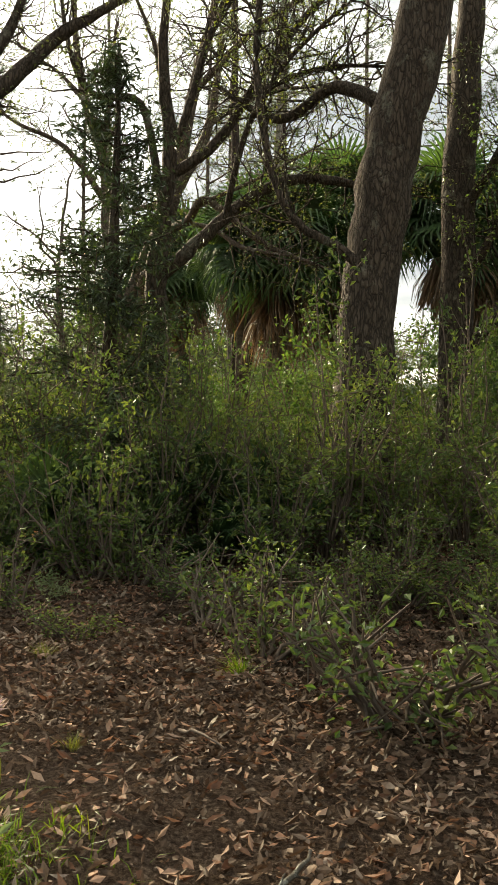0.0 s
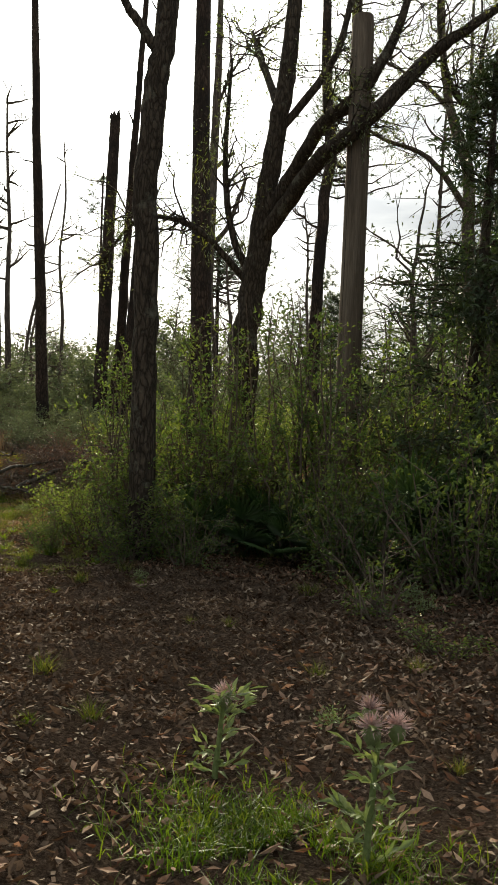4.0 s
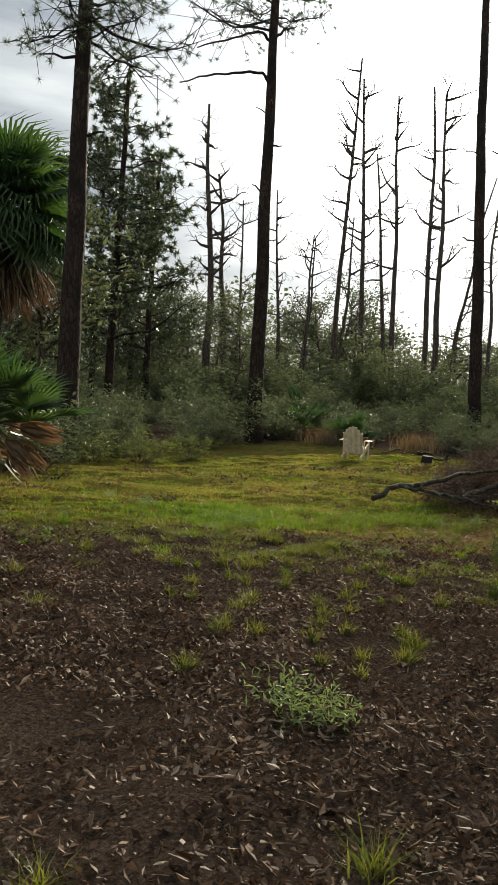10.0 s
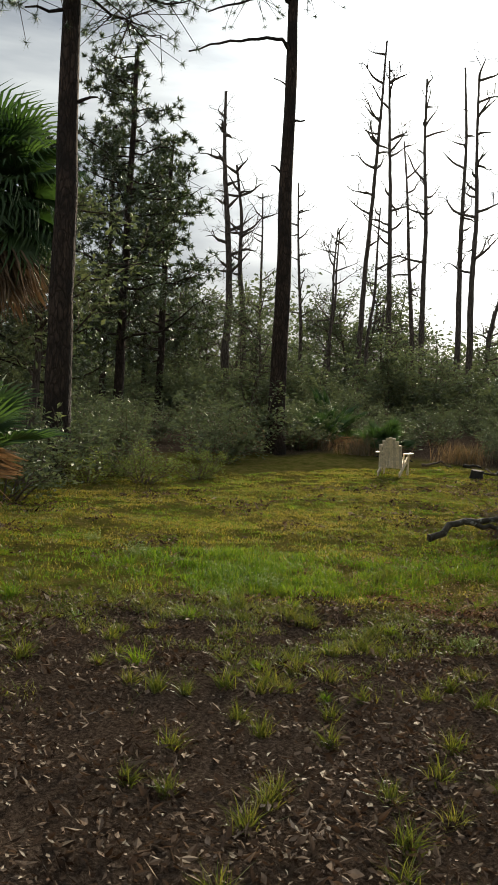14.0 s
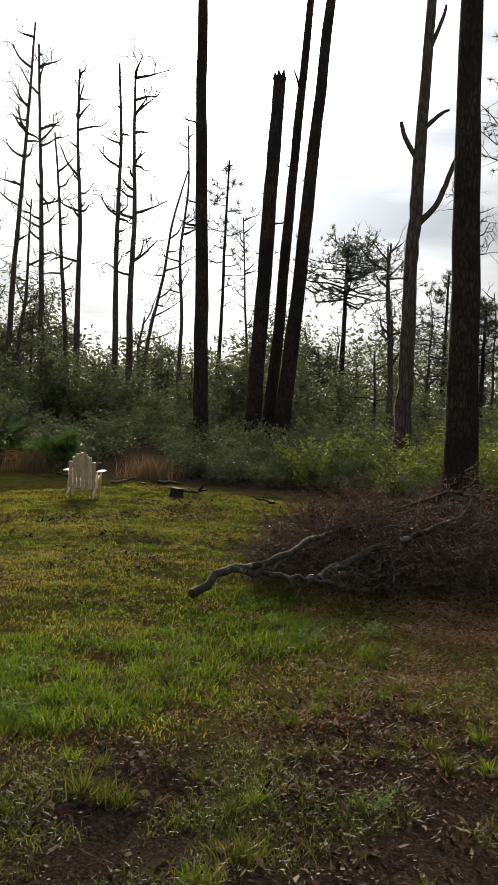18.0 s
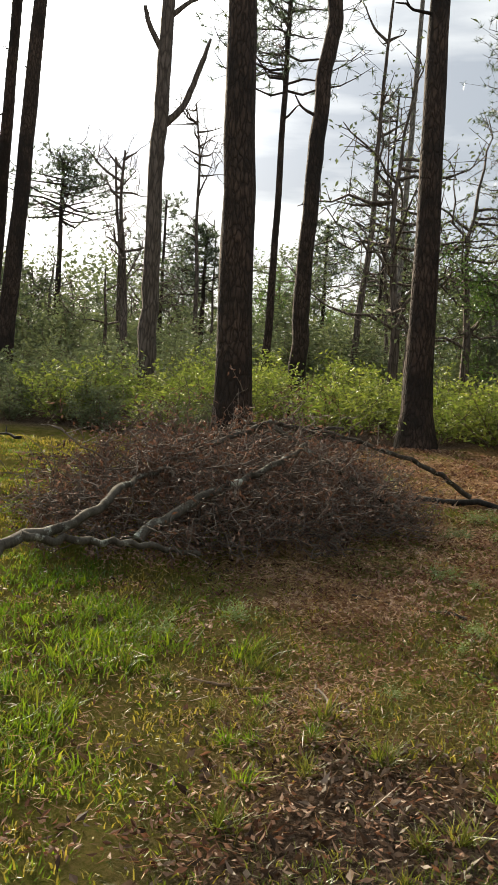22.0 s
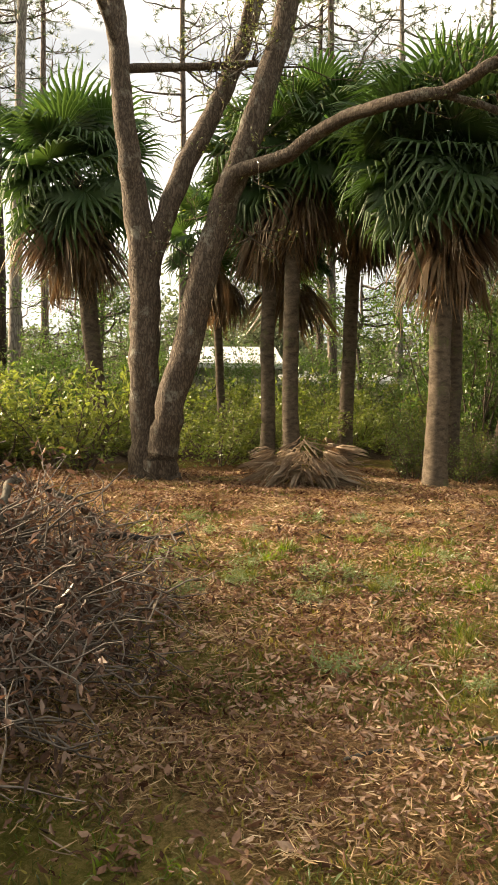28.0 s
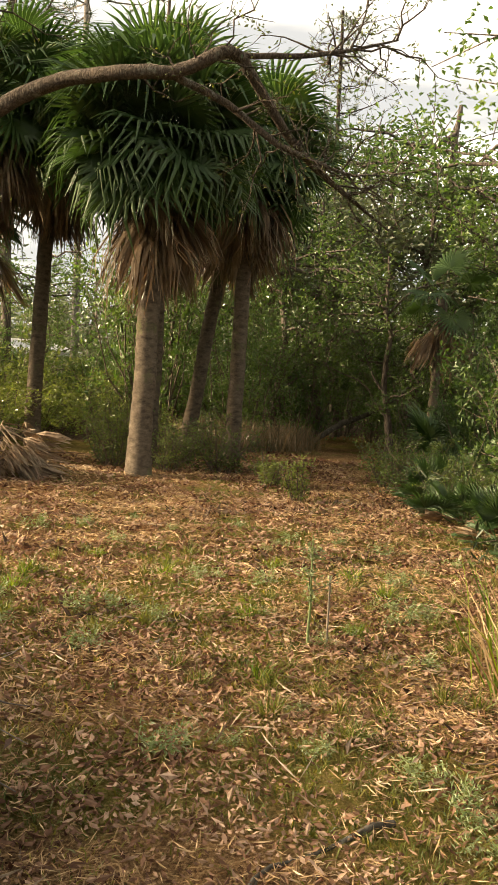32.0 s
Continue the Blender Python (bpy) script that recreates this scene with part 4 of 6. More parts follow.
branchy("oak_tree", (-3.97, 12.97), [
    [(.05, 0, 0, .2), (.03, 0, 1.5, .17), (0, 0, 3.0, .155), (0, 0, 3.75, .14), (.17, .04, 5.1, .1), (.08, 0, 6.3, .075), (.13, 0, 7.4, .055), (.3, .1, 9.2, .03)],
    [(0, 0, 3.5, .11), (.49, .12, 3.95, .095), (1.08, .26, 4.5, .085), (1.68, .4, 4.85, .075), (2.4, .55, 4.88, .06), (3.4, .7, 4.6, .03)],
    [(.15, .03, 4.9, .08), (.77, .18, 5.35, .07), (1.36, .32, 6.25, .06), (2.03, .48, 7.2, .045), (3.0, .6, 8.0, .02)],
    [(.17, .04, 5.2, .06), (.39, .09, 5.75, .055), (.67, .15, 6.75, .045), (1.04, .24, 7.45, .035), (1.5, .3, 8.6, .015)],
    [(.05, 0, 4.6, .06), (-.22, -.06, 5.85, .05), (-.9, -.23, 6.0, .045), (-1.22, -.31, 6.95, .03), (-1.2, -.4, 8.2, .015)],
    [(.9, .2, 4.3, .045), (1.3, -.3, 5.4, .04), (1.9, -.5, 6.2, .03), (2.8, -.6, 6.9, .015)],
    [(1.2, .3, 6.0, .04), (2.2, .2, 6.3, .03), (3.4, .1, 6.2, .015)],
], DARK_OAK_BARK, "dark spreading oak in the thicket with long thin forking limbs", 38, OAK_LEAF, 34, 1.0, 12, (.05, .026), 10)

# big leaning tree at the thicket's near edge
branchy("oak_tree", (-1.1, 12.0), [
    [(-.12, 0, 0, .5), (-.1, 0, .7, .38), (-.04, 0, 2.2, .35), (.12, 0, 3.8, .335), (.42, 0, 5.4, .32), (.92, 0, 7.4, .29), (1.6, .2, 10, .2), (2.2, .4, 13, .1)],
    [(.1, -.1, 3.2, .08), (-.3, -.25, 3.6, .055), (-.75, -.35, 3.85, .05), (-1.05, -.4, 4.3, .045), (-1.25, -.4, 5.2, .045), (-1.3, -.4, 6.1, .04), (-1.15, -.4, 7.4, .035)],
    [(.4, 0, 5.2, .1), (-.4, .5, 5.8, .08), (-1.2, 1.0, 5.6, .06), (-2.2, 1.4, 6.3, .03)],
    [(.7, 0, 6.6, .12), (-.2, .4, 7.6, .09), (-1.4, .8, 8.0, .05)],
], DARK_OAK_BARK, "thick leaning tree trunk with deeply furrowed dark bark", 33, OAK_LEAF, 22, 1.1, 8, (.055, .028), 18)
branchy("oak_tree", (0.15, 14.8), [[(0, 0, 0, .32), (0, 0, 2, .26), (.05, 0, 5, .25), (.2, 0, 8, .2), (.3, 0, 12, .1)], [(0, 0, 2.5, .13), (.7, -.4, 3.3, .1), (1.4, -.5, 4.6, .08), (1.6, -.5, 6.5, .04)], [(0, 0, 3.5, .08), (.5, -.6, 4.3, .06), (.9, -1.0, 5.6, .03)], [(.05, 0, 4.6, .08), (.7, -.6, 5.7, .06), (1.2, -.8, 7.2, .03)]],
        DARK_OAK_BARK, "dark trunk hung with leafy vines in the thicket", 34, SHRUB_LEAF, 46, 1.1, 11, (.06, .03), 12)
branchy("thicket_tree", (-6.8, 8.57), [[(0, 0, 0, .16), (0, 0, .9, .138), (-.02, 0, 2.6, .13), (-.05, -.03, 4.0, .13), (0, 0, 5.0, .125), (.08, .06, 6, .11), (.1, .1, 10, .06)], [(0, 0, 5.45, .06), (-.18, -.1, 5.75, .05), (-.32, -.15, 5.95, .04), (-.5, -.2, 6.4, .025)]],
        DARK_OAK_BARK, "dark slightly bent trunk at the thicket's edge", 37, sides=14, group="thicket trunks")


# ---- the old pole ----
def build_pole():
    rng = np.random.default_rng(4)
    x, y = -5.74, 11.33
    t = thing("wooden_pole", (x, y, land_z(x, y) - .2), "weathered grey wooden utility pole sawn off flat at the top", "pole")
    g = Geo()
    tube(g, [(0.0, 0, 0), (0.01, 0, 2), (.02, 0, 4), (.03, 0, 6.7), (.03, 0, 6.86)], [.165, .155, .147, .138, .125], 20, 0.012, rng)
    part("pole", g, POLE_WOOD, t)
    c = Geo()
    for a, z0, z1 in ((-1.2, .9, 4.1), (-2.0, 2.5, 5.6), (-1.7, 4.6, 6.6)):
        z = np.linspace(z0, z1, 8)
        rr = .153 - .003 * z
        cx, cy = np.cos(a + .06 * np.sin(z * 2)) * rr, np.sin(a + .06 * np.sin(z * 2)) * rr
        tube(c, np.stack([cx + .005 * z, cy, z], 1), np.array([.002, .006, .008, .009, .008, .007, .005, .002]), 4)
    part("crack", c, CHARRED, t, "dark drying cracks along the grain")


build_pole()


# ---- cedar ----
def build_cedar(x, y, h, seed):
    rng = np.random.default_rng(seed)
    t = thing("cedar_tree", (x, y, land_z(x, y) - .05), "dark ragged cedar with dense drooping foliage", "tree")
    g, tw, lf = Geo(), Geo(), Geo()
    stem = curve((0, 0, 0), (.1, .1, h), rng, 12, .04)
    tube(g, stem, np.linspace(.13, .02, 12), 10, .06, rng)
    part("trunk", g, DARK_OAK_BARK, t)
    for k in range(130):
        s = rng.uniform(.12, .98) ** 1.25
        p, _ = along(stem, s)
        az, ln = rng.uniform(0, 6.283), (2.1 - 1.75 * s) * rng.uniform(.4, 1.1)
        e = p + (math.cos(az) * ln, math.sin(az) * ln, ln * rng.uniform(-.1, .5))
        b = curve(p, e, rng, 5, .3)
        tube(tw, b, np.linspace(.018, .005, 5), 4, cap=False)
        n = int(20 + 75 * ln)
        q = np.array([along(b, rng.uniform(.25, 1))[0] for _ in range(n)]) + rng.normal(size=(n, 3)) * .09
        leaves(lf, q, rng, .13, .03, .1, None, .5)
    tagged(part("twigwork", tw, DARK_OAK_BARK, t), kind="stuff")
    tagged(part("crown", lf, CEDAR_LEAF, t), kind="stuff")


build_cedar(-4.15, 11.4, 6.0, 41)


# ---- palms ----
def frond_mesh(seed, radius, stalk, mat, droop=.35, segs=30, spread=4.6, width=.05, fold=.15, name="frond"):
    """A fan leaf on its stalk along +x: one pleated blade, split into drooping tips."""
    rng = np.random.default_rng(seed)
    v, f = [], []
    for x, r in ((0, .02), (stalk * .5, .014), (stalk * .97, .012)):
        for k in range(4):
            v.append((x, r * math.cos(k * 1.5708), r * math.sin(k * 1.5708) + .05 * stalk * math.sin(3.14 * x / stalk)))
    for r in range(2):
        for k in range(4):
            f.append((r * 4 + k, r * 4 + (k + 1) % 4, r * 4 + 4 + (k + 1) % 4, r * 4 + 4 + k))
    hub = len(v)
    v.append((stalk, 0, 0))
    for k in range(4):
        f.append((8 + k, 8 + (k + 1) % 4, hub))

    def at(a, q, ln, z):
        return (stalk + math.cos(a) * q * ln, math.sin(a) * q * ln, z + fold * abs(math.sin(a)) * q * ln)
    rim = len(v)
    for s in range(segs + 1):
        a = (s / segs - .5) * spread
        v.append(at(a, .42, radius, -.02))
    for s in range(segs):
        a = ((s + .5) / segs - .5) * spread
        ln = radius * (1 - .25 * abs(a) / (spread / 2)) * rng.uniform(.88, 1.08)
        sag = droop * rng.uniform(.5, 1.5) * ln
        m = len(v)
        da = width / 2 / (.7 * ln) * .8
        v += [at(a, .42, radius, .02), at(a - da, .72, ln, -.12 * sag), at(a, .72, ln, -.12 * sag + .012), at(a + da, .72, ln, -.12 * sag), at(a + rng.normal() * .03, 1.0 - .1 * droop, ln, -.62 * sag)]
        f += [(hub, rim + s, m), (hub, m, rim + s + 1), (rim + s, m + 1, m + 2, m), (m, m + 2, m + 3, rim + s + 1), (m + 1, m + 4, m + 2), (m + 2, m + 4, m + 3)]
    me = bpy.data.meshes.new(name)
    me.from_pydata(v, [], f)
    me.materials.append(mat)
    return me


def dead_frond_mesh(seed, length, stalk, mat):
    """A dead fan leaf, shut like an umbrella and hanging along +x."""
    rng = np.random.default_rng(seed)
    v, f = [], []
    for x, r in ((0, .018), (stalk, .01)):
        for k in range(4):
            v.append((x, r * math.cos(k * 1.5708), r * math.sin(k * 1.5708)))
    for k in range(4):
        f.append((k, (k + 1) % 4, 4 + (k + 1) % 4, 4 + k))
    hub = len(v)
    v.append((stalk + .02, 0, 0))
    for k in range(4):
        f.append((4 + k, 4 + (k + 1) % 4, hub))
    for s in range(24):
        a, tilt = rng.uniform(0, 6.283), rng.uniform(.05, .36)
        ln = length * rng.uniform(.6, 1.1)
        m = len(v)
        n = np.array([0, -math.sin(a), math.cos(a)])
        for q, sp, w in ((.3, .8, .04), (.65, 1.0, .034), (1.0, .75, .006)):
            rad = math.sin(tilt) * ln * sp
            mid = np.array([stalk + q * ln, rad * math.cos(a), rad * math.sin(a)]) + rng.normal(size=3) * .012
            v += [tuple(mid + n * w / 2), tuple(mid - n * w / 2)]
        f += [(hub, m, m + 1), (m, m + 2, m + 3, m + 1), (m + 2, m + 4, m + 5, m + 3)]
    me = bpy.data.meshes.new("dead_frond")
    me.from_pydata(v, [], f)
    me.materials.append(mat)
    return me


GREEN_FRONDS = [frond_mesh(50 + i, 1.12, .9, FROND, d, 28, 4.7, .06, .12) for i, d in enumerate((.45, .7, 1.0, .6))]
BROWN_FRONDS = [dead_frond_mesh(60 + i, 1.15, .8, DRY_FROND) for i in range(4)]
LOW_FRONDS = [frond_mesh(70 + i, .62, .75, FROND, d, 24, 4.2, .035, .25) for i, d in enumerate((.05, .15, .3))]
LOW_BROWN = [dead_frond_mesh(76 + i, .55, .5, DRY_FROND) for i in range(2)]


def palm(base, head, r, seed, green=34, brown=26, size=1.0, label="cabbage palm with green fan fronds and brown dead skirt", lean=0.0, boots=0):
    rng = np.random.default_rng(seed)
    b, h = np.array(base, float), np.array(head, float)
    b = np.array([b[0], b[1], land_z(b[0], b[1]) - .05])
    t = thing("palm_tree", b, label, "palm tree", "cabbage palms")
    stem = curve((0, 0, 0), h - b, rng, 16, .03)
    stem[:, :2] += (np.sin(np.linspace(0, math.pi, 16)) * lean)[:, None] * np.array([.6, -.4])
    n = 60
    pts = np.array([along(stem, k)[0] for k in np.linspace(0, 1, n)])
    rad = r * (1 + .018 * np.where(np.arange(n) % 2, 1, -1)) * (1 + .35 * np.exp(-np.linspace(0, 1, n) * 12))
    g = Geo()
    tube(g, pts, rad, 14, .03, rng)
    part("trunk", g, PALM_BARK, t)
    top = h - b
    for i in range(boots):
        a, z = rng.uniform(0, 6.283), rng.uniform(-1.0, -.1)
        bg = Geo()
        p = top + (math.cos(a) * r, math.sin(a) * r, z)
        tube(bg, [p, p + (math.cos(a) * .12, math.sin(a) * .12, .25)], [.04, .02], 4)
        part("frond_base", bg, DRY_FROND, t)
    for i in range(green):
        el = math.asin(max(-1, min(1, 1 - 1.85 * ((i + .5) / green) ** .95)))
        el = max(el, -1.05) + rng.normal() * .08
        ob = part("frond", GREEN_FRONDS[rng.integers(4)], None, t)
        ob.matrix_basis = Matrix.Translation(top + (0, 0, .1)) @ Matrix.Rotation(i * 2.4 + rng.uniform(-.3, .3), 4, "Z") @ Matrix.Rotation(-el, 4, "Y") @ Matrix.Rotation(rng.uniform(-.5, .5), 4, "X") @ Matrix.Scale(size * rng.uniform(.85, 1.1), 4)
    for i in range(brown):
        el = -rng.uniform(.95, 1.5)
        ob = part("dead_frond", BROWN_FRONDS[rng.integers(4)], None, t)
        ob.matrix_basis = Matrix.Translation(top + (0, 0, -.15 - .25 * rng.uniform(0, 1))) @ Matrix.Rotation(rng.uniform(0, 6.283), 4, "Z") @ Matrix.Rotation(-el, 4, "Y") @ Matrix.Scale(size * rng.uniform(.75, 1.1), 4)
    return t


palm((-3.27, 19.32), (-3.08, 19.34, 5.0), .16, 81, 62, 34, 1.0)
palm((-1.97, 20.47), (-1.85, 20.5, 6.0), .12, 82, 40, 26, .9)
palm((.28, 20.66), (.5, 20.6, 5.9), .14, 83, 40, 56, 1.0, "cabbage palm whose crown is mostly brown dead fronds")
palm((.55, 22.15), (1.35, 21.75, 5.6), .14, 84, 26, 26, 1.0, "leaning cabbage palm with a shaggy brown skirt")
palm((-4.36, 22.56), (-4.27, 22.6, 5.5), .125, 85, 26, 52, .85, "slim cabbage palm with a long shaggy brown skirt", boots=10)
palm((-4.3, 21.8), (-4.12, 21.82, 5.9), .135, 86, 30, 50, .85, "slim cabbage palm with a long shaggy brown skirt", boots=10, lean=-.15)
palm((-3.6, 26.0), (-3.7, 26.1, 5.2), .09, 87, 20, 30, .9)
palm((-2.4, 25.4), (-2.3, 25.4, 5.0), .08, 88, 20, 26, .9)
palm((-6.35, 25.65), (-6.9, 25.95, 6.0), .17, 89, 44, 44, 1.1, boots=12)
palm((-24.8, 8.0), (-24.75, 8.15, 5.9), .18, 90, 60, 50, 1.2)
palm((4.8, 19.0), (4.9, 18.9, 3.7), .1, 91, 8, 22, .7, "small half-dead palm with a drooping tan skirt")
palm((12.4, 30.3), (13.0, 29.6, 6.5), .13, 92, 20, 20, .9)
palm((-2.0, 23.7), (-1.7, 23.6, 6.3), .14, 93, 26, 30, 1.0)


def palmetto(x, y, seed, size=1.0, green=18, brown=6, label="saw palmetto clump with stiff fan fronds", trunk=0.0):
    rng = np.random.default_rng(seed)
    t = thing("palmetto", (x, y, land_z(x, y)), label, "palmetto", "saw palmettos", "", rng.uniform(0, 6.283), size)
    if trunk:
        g = Geo()
        tube(g, curve((0, 0, -.05), (.05, .05, trunk), rng, 6, .1), np.linspace(.13, .1, 6), 9, .12, rng)
        part("stem", g, DRY_FROND, t)
    for i in range(green):
        el = rng.uniform(.15, 1.35)
        ob = part("frond", LOW_FRONDS[rng.integers(3)], None, t)
        ob.matrix_basis = Matrix.Translation((rng.normal() * .08, rng.normal() * .08, .02 + trunk)) @ Matrix.Rotation(i * 2.4, 4, "Z") @ Matrix.Rotation(-el, 4, "Y") @ Matrix.Rotation(rng.uniform(-.6, .6), 4, "X") @ Matrix.Scale(rng.uniform(.8, 1.2), 4)
    for i in range(brown):
        ob = part("dead_frond", LOW_BROWN[rng.integers(2)], None, t)
        ob.matrix_basis = Matrix.Translation((0, 0, .15 + trunk)) @ Matrix.Rotation(rng.uniform(0, 6.283), 4, "Z") @ Matrix.Rotation(rng.uniform(.1, .9) if trunk else -.1, 4, "Y")
    return t


palmetto(-13.45, 4.85, 1, .95, 34, 18, "saw palmetto with green fans over drooping brown dead ones", .95)
palmetto(-14.3, 4.4, 2, 1.1, 24, 10, trunk=.7)
for n, (x, y, s) in enumerate([(-6.3, 9.2, .7), (-5.6, 9.6, .75), (-4.3, 9.9, .9), (-3.4, 10.4, 1.0), (-2.4, 10.6, 1.0), (-.2, 15.2, .8), (.8, 16.0, .85), (1.6, 15.2, .9), (-1.3, 14.2, .6),
                               (3.0, 17.2, 1.2), (-2.3, 14.6, .55), (-3.2, 13.7, .5), (-1.3, 15.3, .6), (-3.9, 13.0, .5), (-25.5, 18.0, .9), (-27, 19.5, 1.2), (-23.0, 18.4, .75), (-8.0, 25.0, 1.1)]):
    palmetto(x, y, 10 + n, s, 18 + n % 5, 3)

# ---- shrubs ----


def shrub_parts(seed, radius, height, stems, n_leaves, leaf_mat, leaf, up=.35, wide=1.0):
    """Meshes of a many-stemmed bush: stems and leaves on sprays."""
    rng = np.random.default_rng(seed)
    sg, lg = Geo(), Geo()
    per = max(1, n_leaves // (stems * 7))
    for s in range(stems):
        a = rng.uniform(0, 6.283)
        rr = radius * math.sqrt(rng.uniform(0, 1))
        e = np.array([math.cos(a) * rr, math.sin(a) * rr, height * rng.uniform(.55, 1.05) * (1 - .35 * (rr / radius) ** 2)])
        st = curve(e * (.2, .2, 0), e, rng, 6, .25)
        tube(sg, st, np.linspace(.012 + height * .004, .004, 6), 3, cap=False)
        for k in range(7):
            p, w = along(st, rng.uniform(.15, 1.0))
            tip = p + unit(rng.normal(size=3) + w * .7) * radius * .5 * rng.uniform(.4, 1)
            tip[2] = max(tip[2], .03)
            sp = curve(p, tip, rng, 4, .3)
            tube(sg, sp[::3], [.006, .003], 3, cap=False)
            q = np.array([along(sp, u)[0] for u in np.linspace(.1, 1, per)]) + rng.normal(size=(per, 3)) * leaf[0] * .6
            leaves(lg, q, rng, leaf[0], leaf[1], up)
    return sg.mesh("stemwork", TWIG), lg.mesh("foliage", leaf_mat, False)


SHRUBS = {
    "thicket": [shrub_parts(110 + i, .8, 1.3, 16, 1900, SHRUB_LEAF, (.06, .03)) for i in range(4)],
    "tall": [shrub_parts(120 + i, 1.0, 2.3, 18, 2500, SHRUB_LEAF, (.062, .03)) for i in range(3)],
    "bright": [shrub_parts(130 + i, .9, 1.5, 16, 1900, BRIGHT_LEAF, (.062, .032)) for i in range(3)],
    "low": [shrub_parts(140 + i, .4, .5, 9, 520, SHRUB_LEAF, (.038, .02)) for i in range(3)],
    "hedge": [shrub_parts(160 + i, 2.6, 4.4, 16, 3000, HAZED_LEAF, (.21, .11)) for i in range(3)],
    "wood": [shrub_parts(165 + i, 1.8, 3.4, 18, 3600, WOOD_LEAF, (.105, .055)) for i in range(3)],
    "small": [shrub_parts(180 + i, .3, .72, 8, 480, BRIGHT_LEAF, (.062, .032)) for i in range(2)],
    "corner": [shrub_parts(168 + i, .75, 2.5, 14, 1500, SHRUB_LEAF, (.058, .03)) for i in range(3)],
    "far": [shrub_parts(150 + i, 1.8, 2.6, 14, 1500, HAZED_LEAF, (.17, .085)) for i in range(3)],
    "farbright": [shrub_parts(155 + i, 1.5, 1.7, 14, 1700, BRIGHT_LEAF, (.12, .06)) for i in range(3)],
}
SHRUB_TEXT = {"small": "small bright green leafy bush standing in the clearing", "thicket": "leafy evergreen bush with small glossy leaves in the thicket", "tall": "tall leafy bush with thin bare stems", "bright": "yellow-green bush in fresh leaf",
              "wood": "dense fresh green bush at the wood's edge", "corner": "tall twiggy bush with backlit oval leaves at the thicket's corner", "hedge": "tall dull green thicket bush before the wood", "low": "low leafy seedling bush on the litter", "far": "dull green bush at the wood's edge", "farbright": "fresh yellow-green undergrowth bush"}


SHRUB_NAME = {"hedge": "woodland_bush", "far": "woodland_bush", "wood": "woodland_bush", "farbright": "undergrowth_bush"}


def shrub(kind, x, y, size=1.0, rng=np.random.default_rng(99), tall=1.0, z=0.0):
    a, b = SHRUBS[kind][rng.integers(len(SHRUBS[kind]))]
    t = thing(SHRUB_NAME.get(kind, "bush"), (x, y, land_z(x, y) - .02 + z), SHRUB_TEXT[kind], "bush", "bushes")
    t.matrix_basis = t.matrix_basis @ Matrix.Rotation(rng.uniform(0, 6.283), 4, "Z") @ Matrix.Diagonal((size, size, size * tall, 1))
    tagged(part("stemwork", a, None, t), kind="stuff")
    tagged(part("foliage", b, None, t), kind="stuff")
    return t


R = np.random.default_rng(7)


def inside(poly, x, y):
    c, n = False, len(poly)
    for i in range(n):
        (x0, y0), (x1, y1) = poly[i], poly[i - 1]
        if (y0 > y) != (y1 > y) and x < (x1 - x0) * (y - y0) / (y1 - y0) + x0:
            c = not c
    return c


def sow(kind, poly, gap, size=(.8, 1.2), tall=(.8, 1.2)):
    """Bushes over a patch of the plan, no two nearer than gap."""
    xs, ys = [p[0] for p in poly], [p[1] for p in poly]
    got = []
    for _ in range(900):
        x, y = R.uniform(min(xs), max(xs)), R.uniform(min(ys), max(ys))
        if inside(poly, x, y) and all((x - a) ** 2 + (y - b) ** 2 > gap * gap for a, b in got):
            got.append((x, y))
            shrub(kind, x, y, R.uniform(*size), R, R.uniform(*tall))


THICKET = [(-7.1, 8.7), (-6.8, 10.3), (-5.0, 12.2), (-2.2, 13.6), (.8, 15.6), (4, 18), (9, 18), (9, 9), (3, 8.6), (0, 8.6), (-2.5, 9.2), (-5, 9.2)]
sow("thicket", [p for p in THICKET if p[0] < 5] + [(4.5, 9)], 1.1, (.8, 1.2), (.9, 1.3))
sow("tall", [(-6.8, 9.2), (-6.6, 10.4), (-5.0, 11.8), (-2.2, 13.0), (1, 14.8), (4, 16), (4, 10), (1, 9.4), (-2, 9.6), (-4.5, 9.6)], 1.2, (.75, 1.15), (.75, 1.5))
sow("bright", [(-7.0, 9.0), (-5.0, 11.6), (-2.4, 12.8), (-1.5, 11.0), (-3.2, 10), (-6.6, 8.7)], 1.0, (.7, 1.1), (1.2, 1.8))
sow("low", [(-3.2, 6.6), (-1.2, 5.2), (1.4, 4.6), (2.5, 8.8), (-4.6, 8.8)], .78, (.8, 1.6))
sow("thicket", [(-.8, 7.6), (.2, 6.4), (2.2, 6.0), (2.8, 9.0), (-.8, 9)], .9, (.6, .9))
sow("tall", [(.4, 7.2), (2.2, 6.4), (2.8, 9.0), (.4, 9)], 1.1, (.7, .9))
sow("bright", [(.6, 7.0), (2.2, 5.6), (2.8, 9.0), (1.0, 9)], 1.3, (.6, .8), (1.2, 2.0))
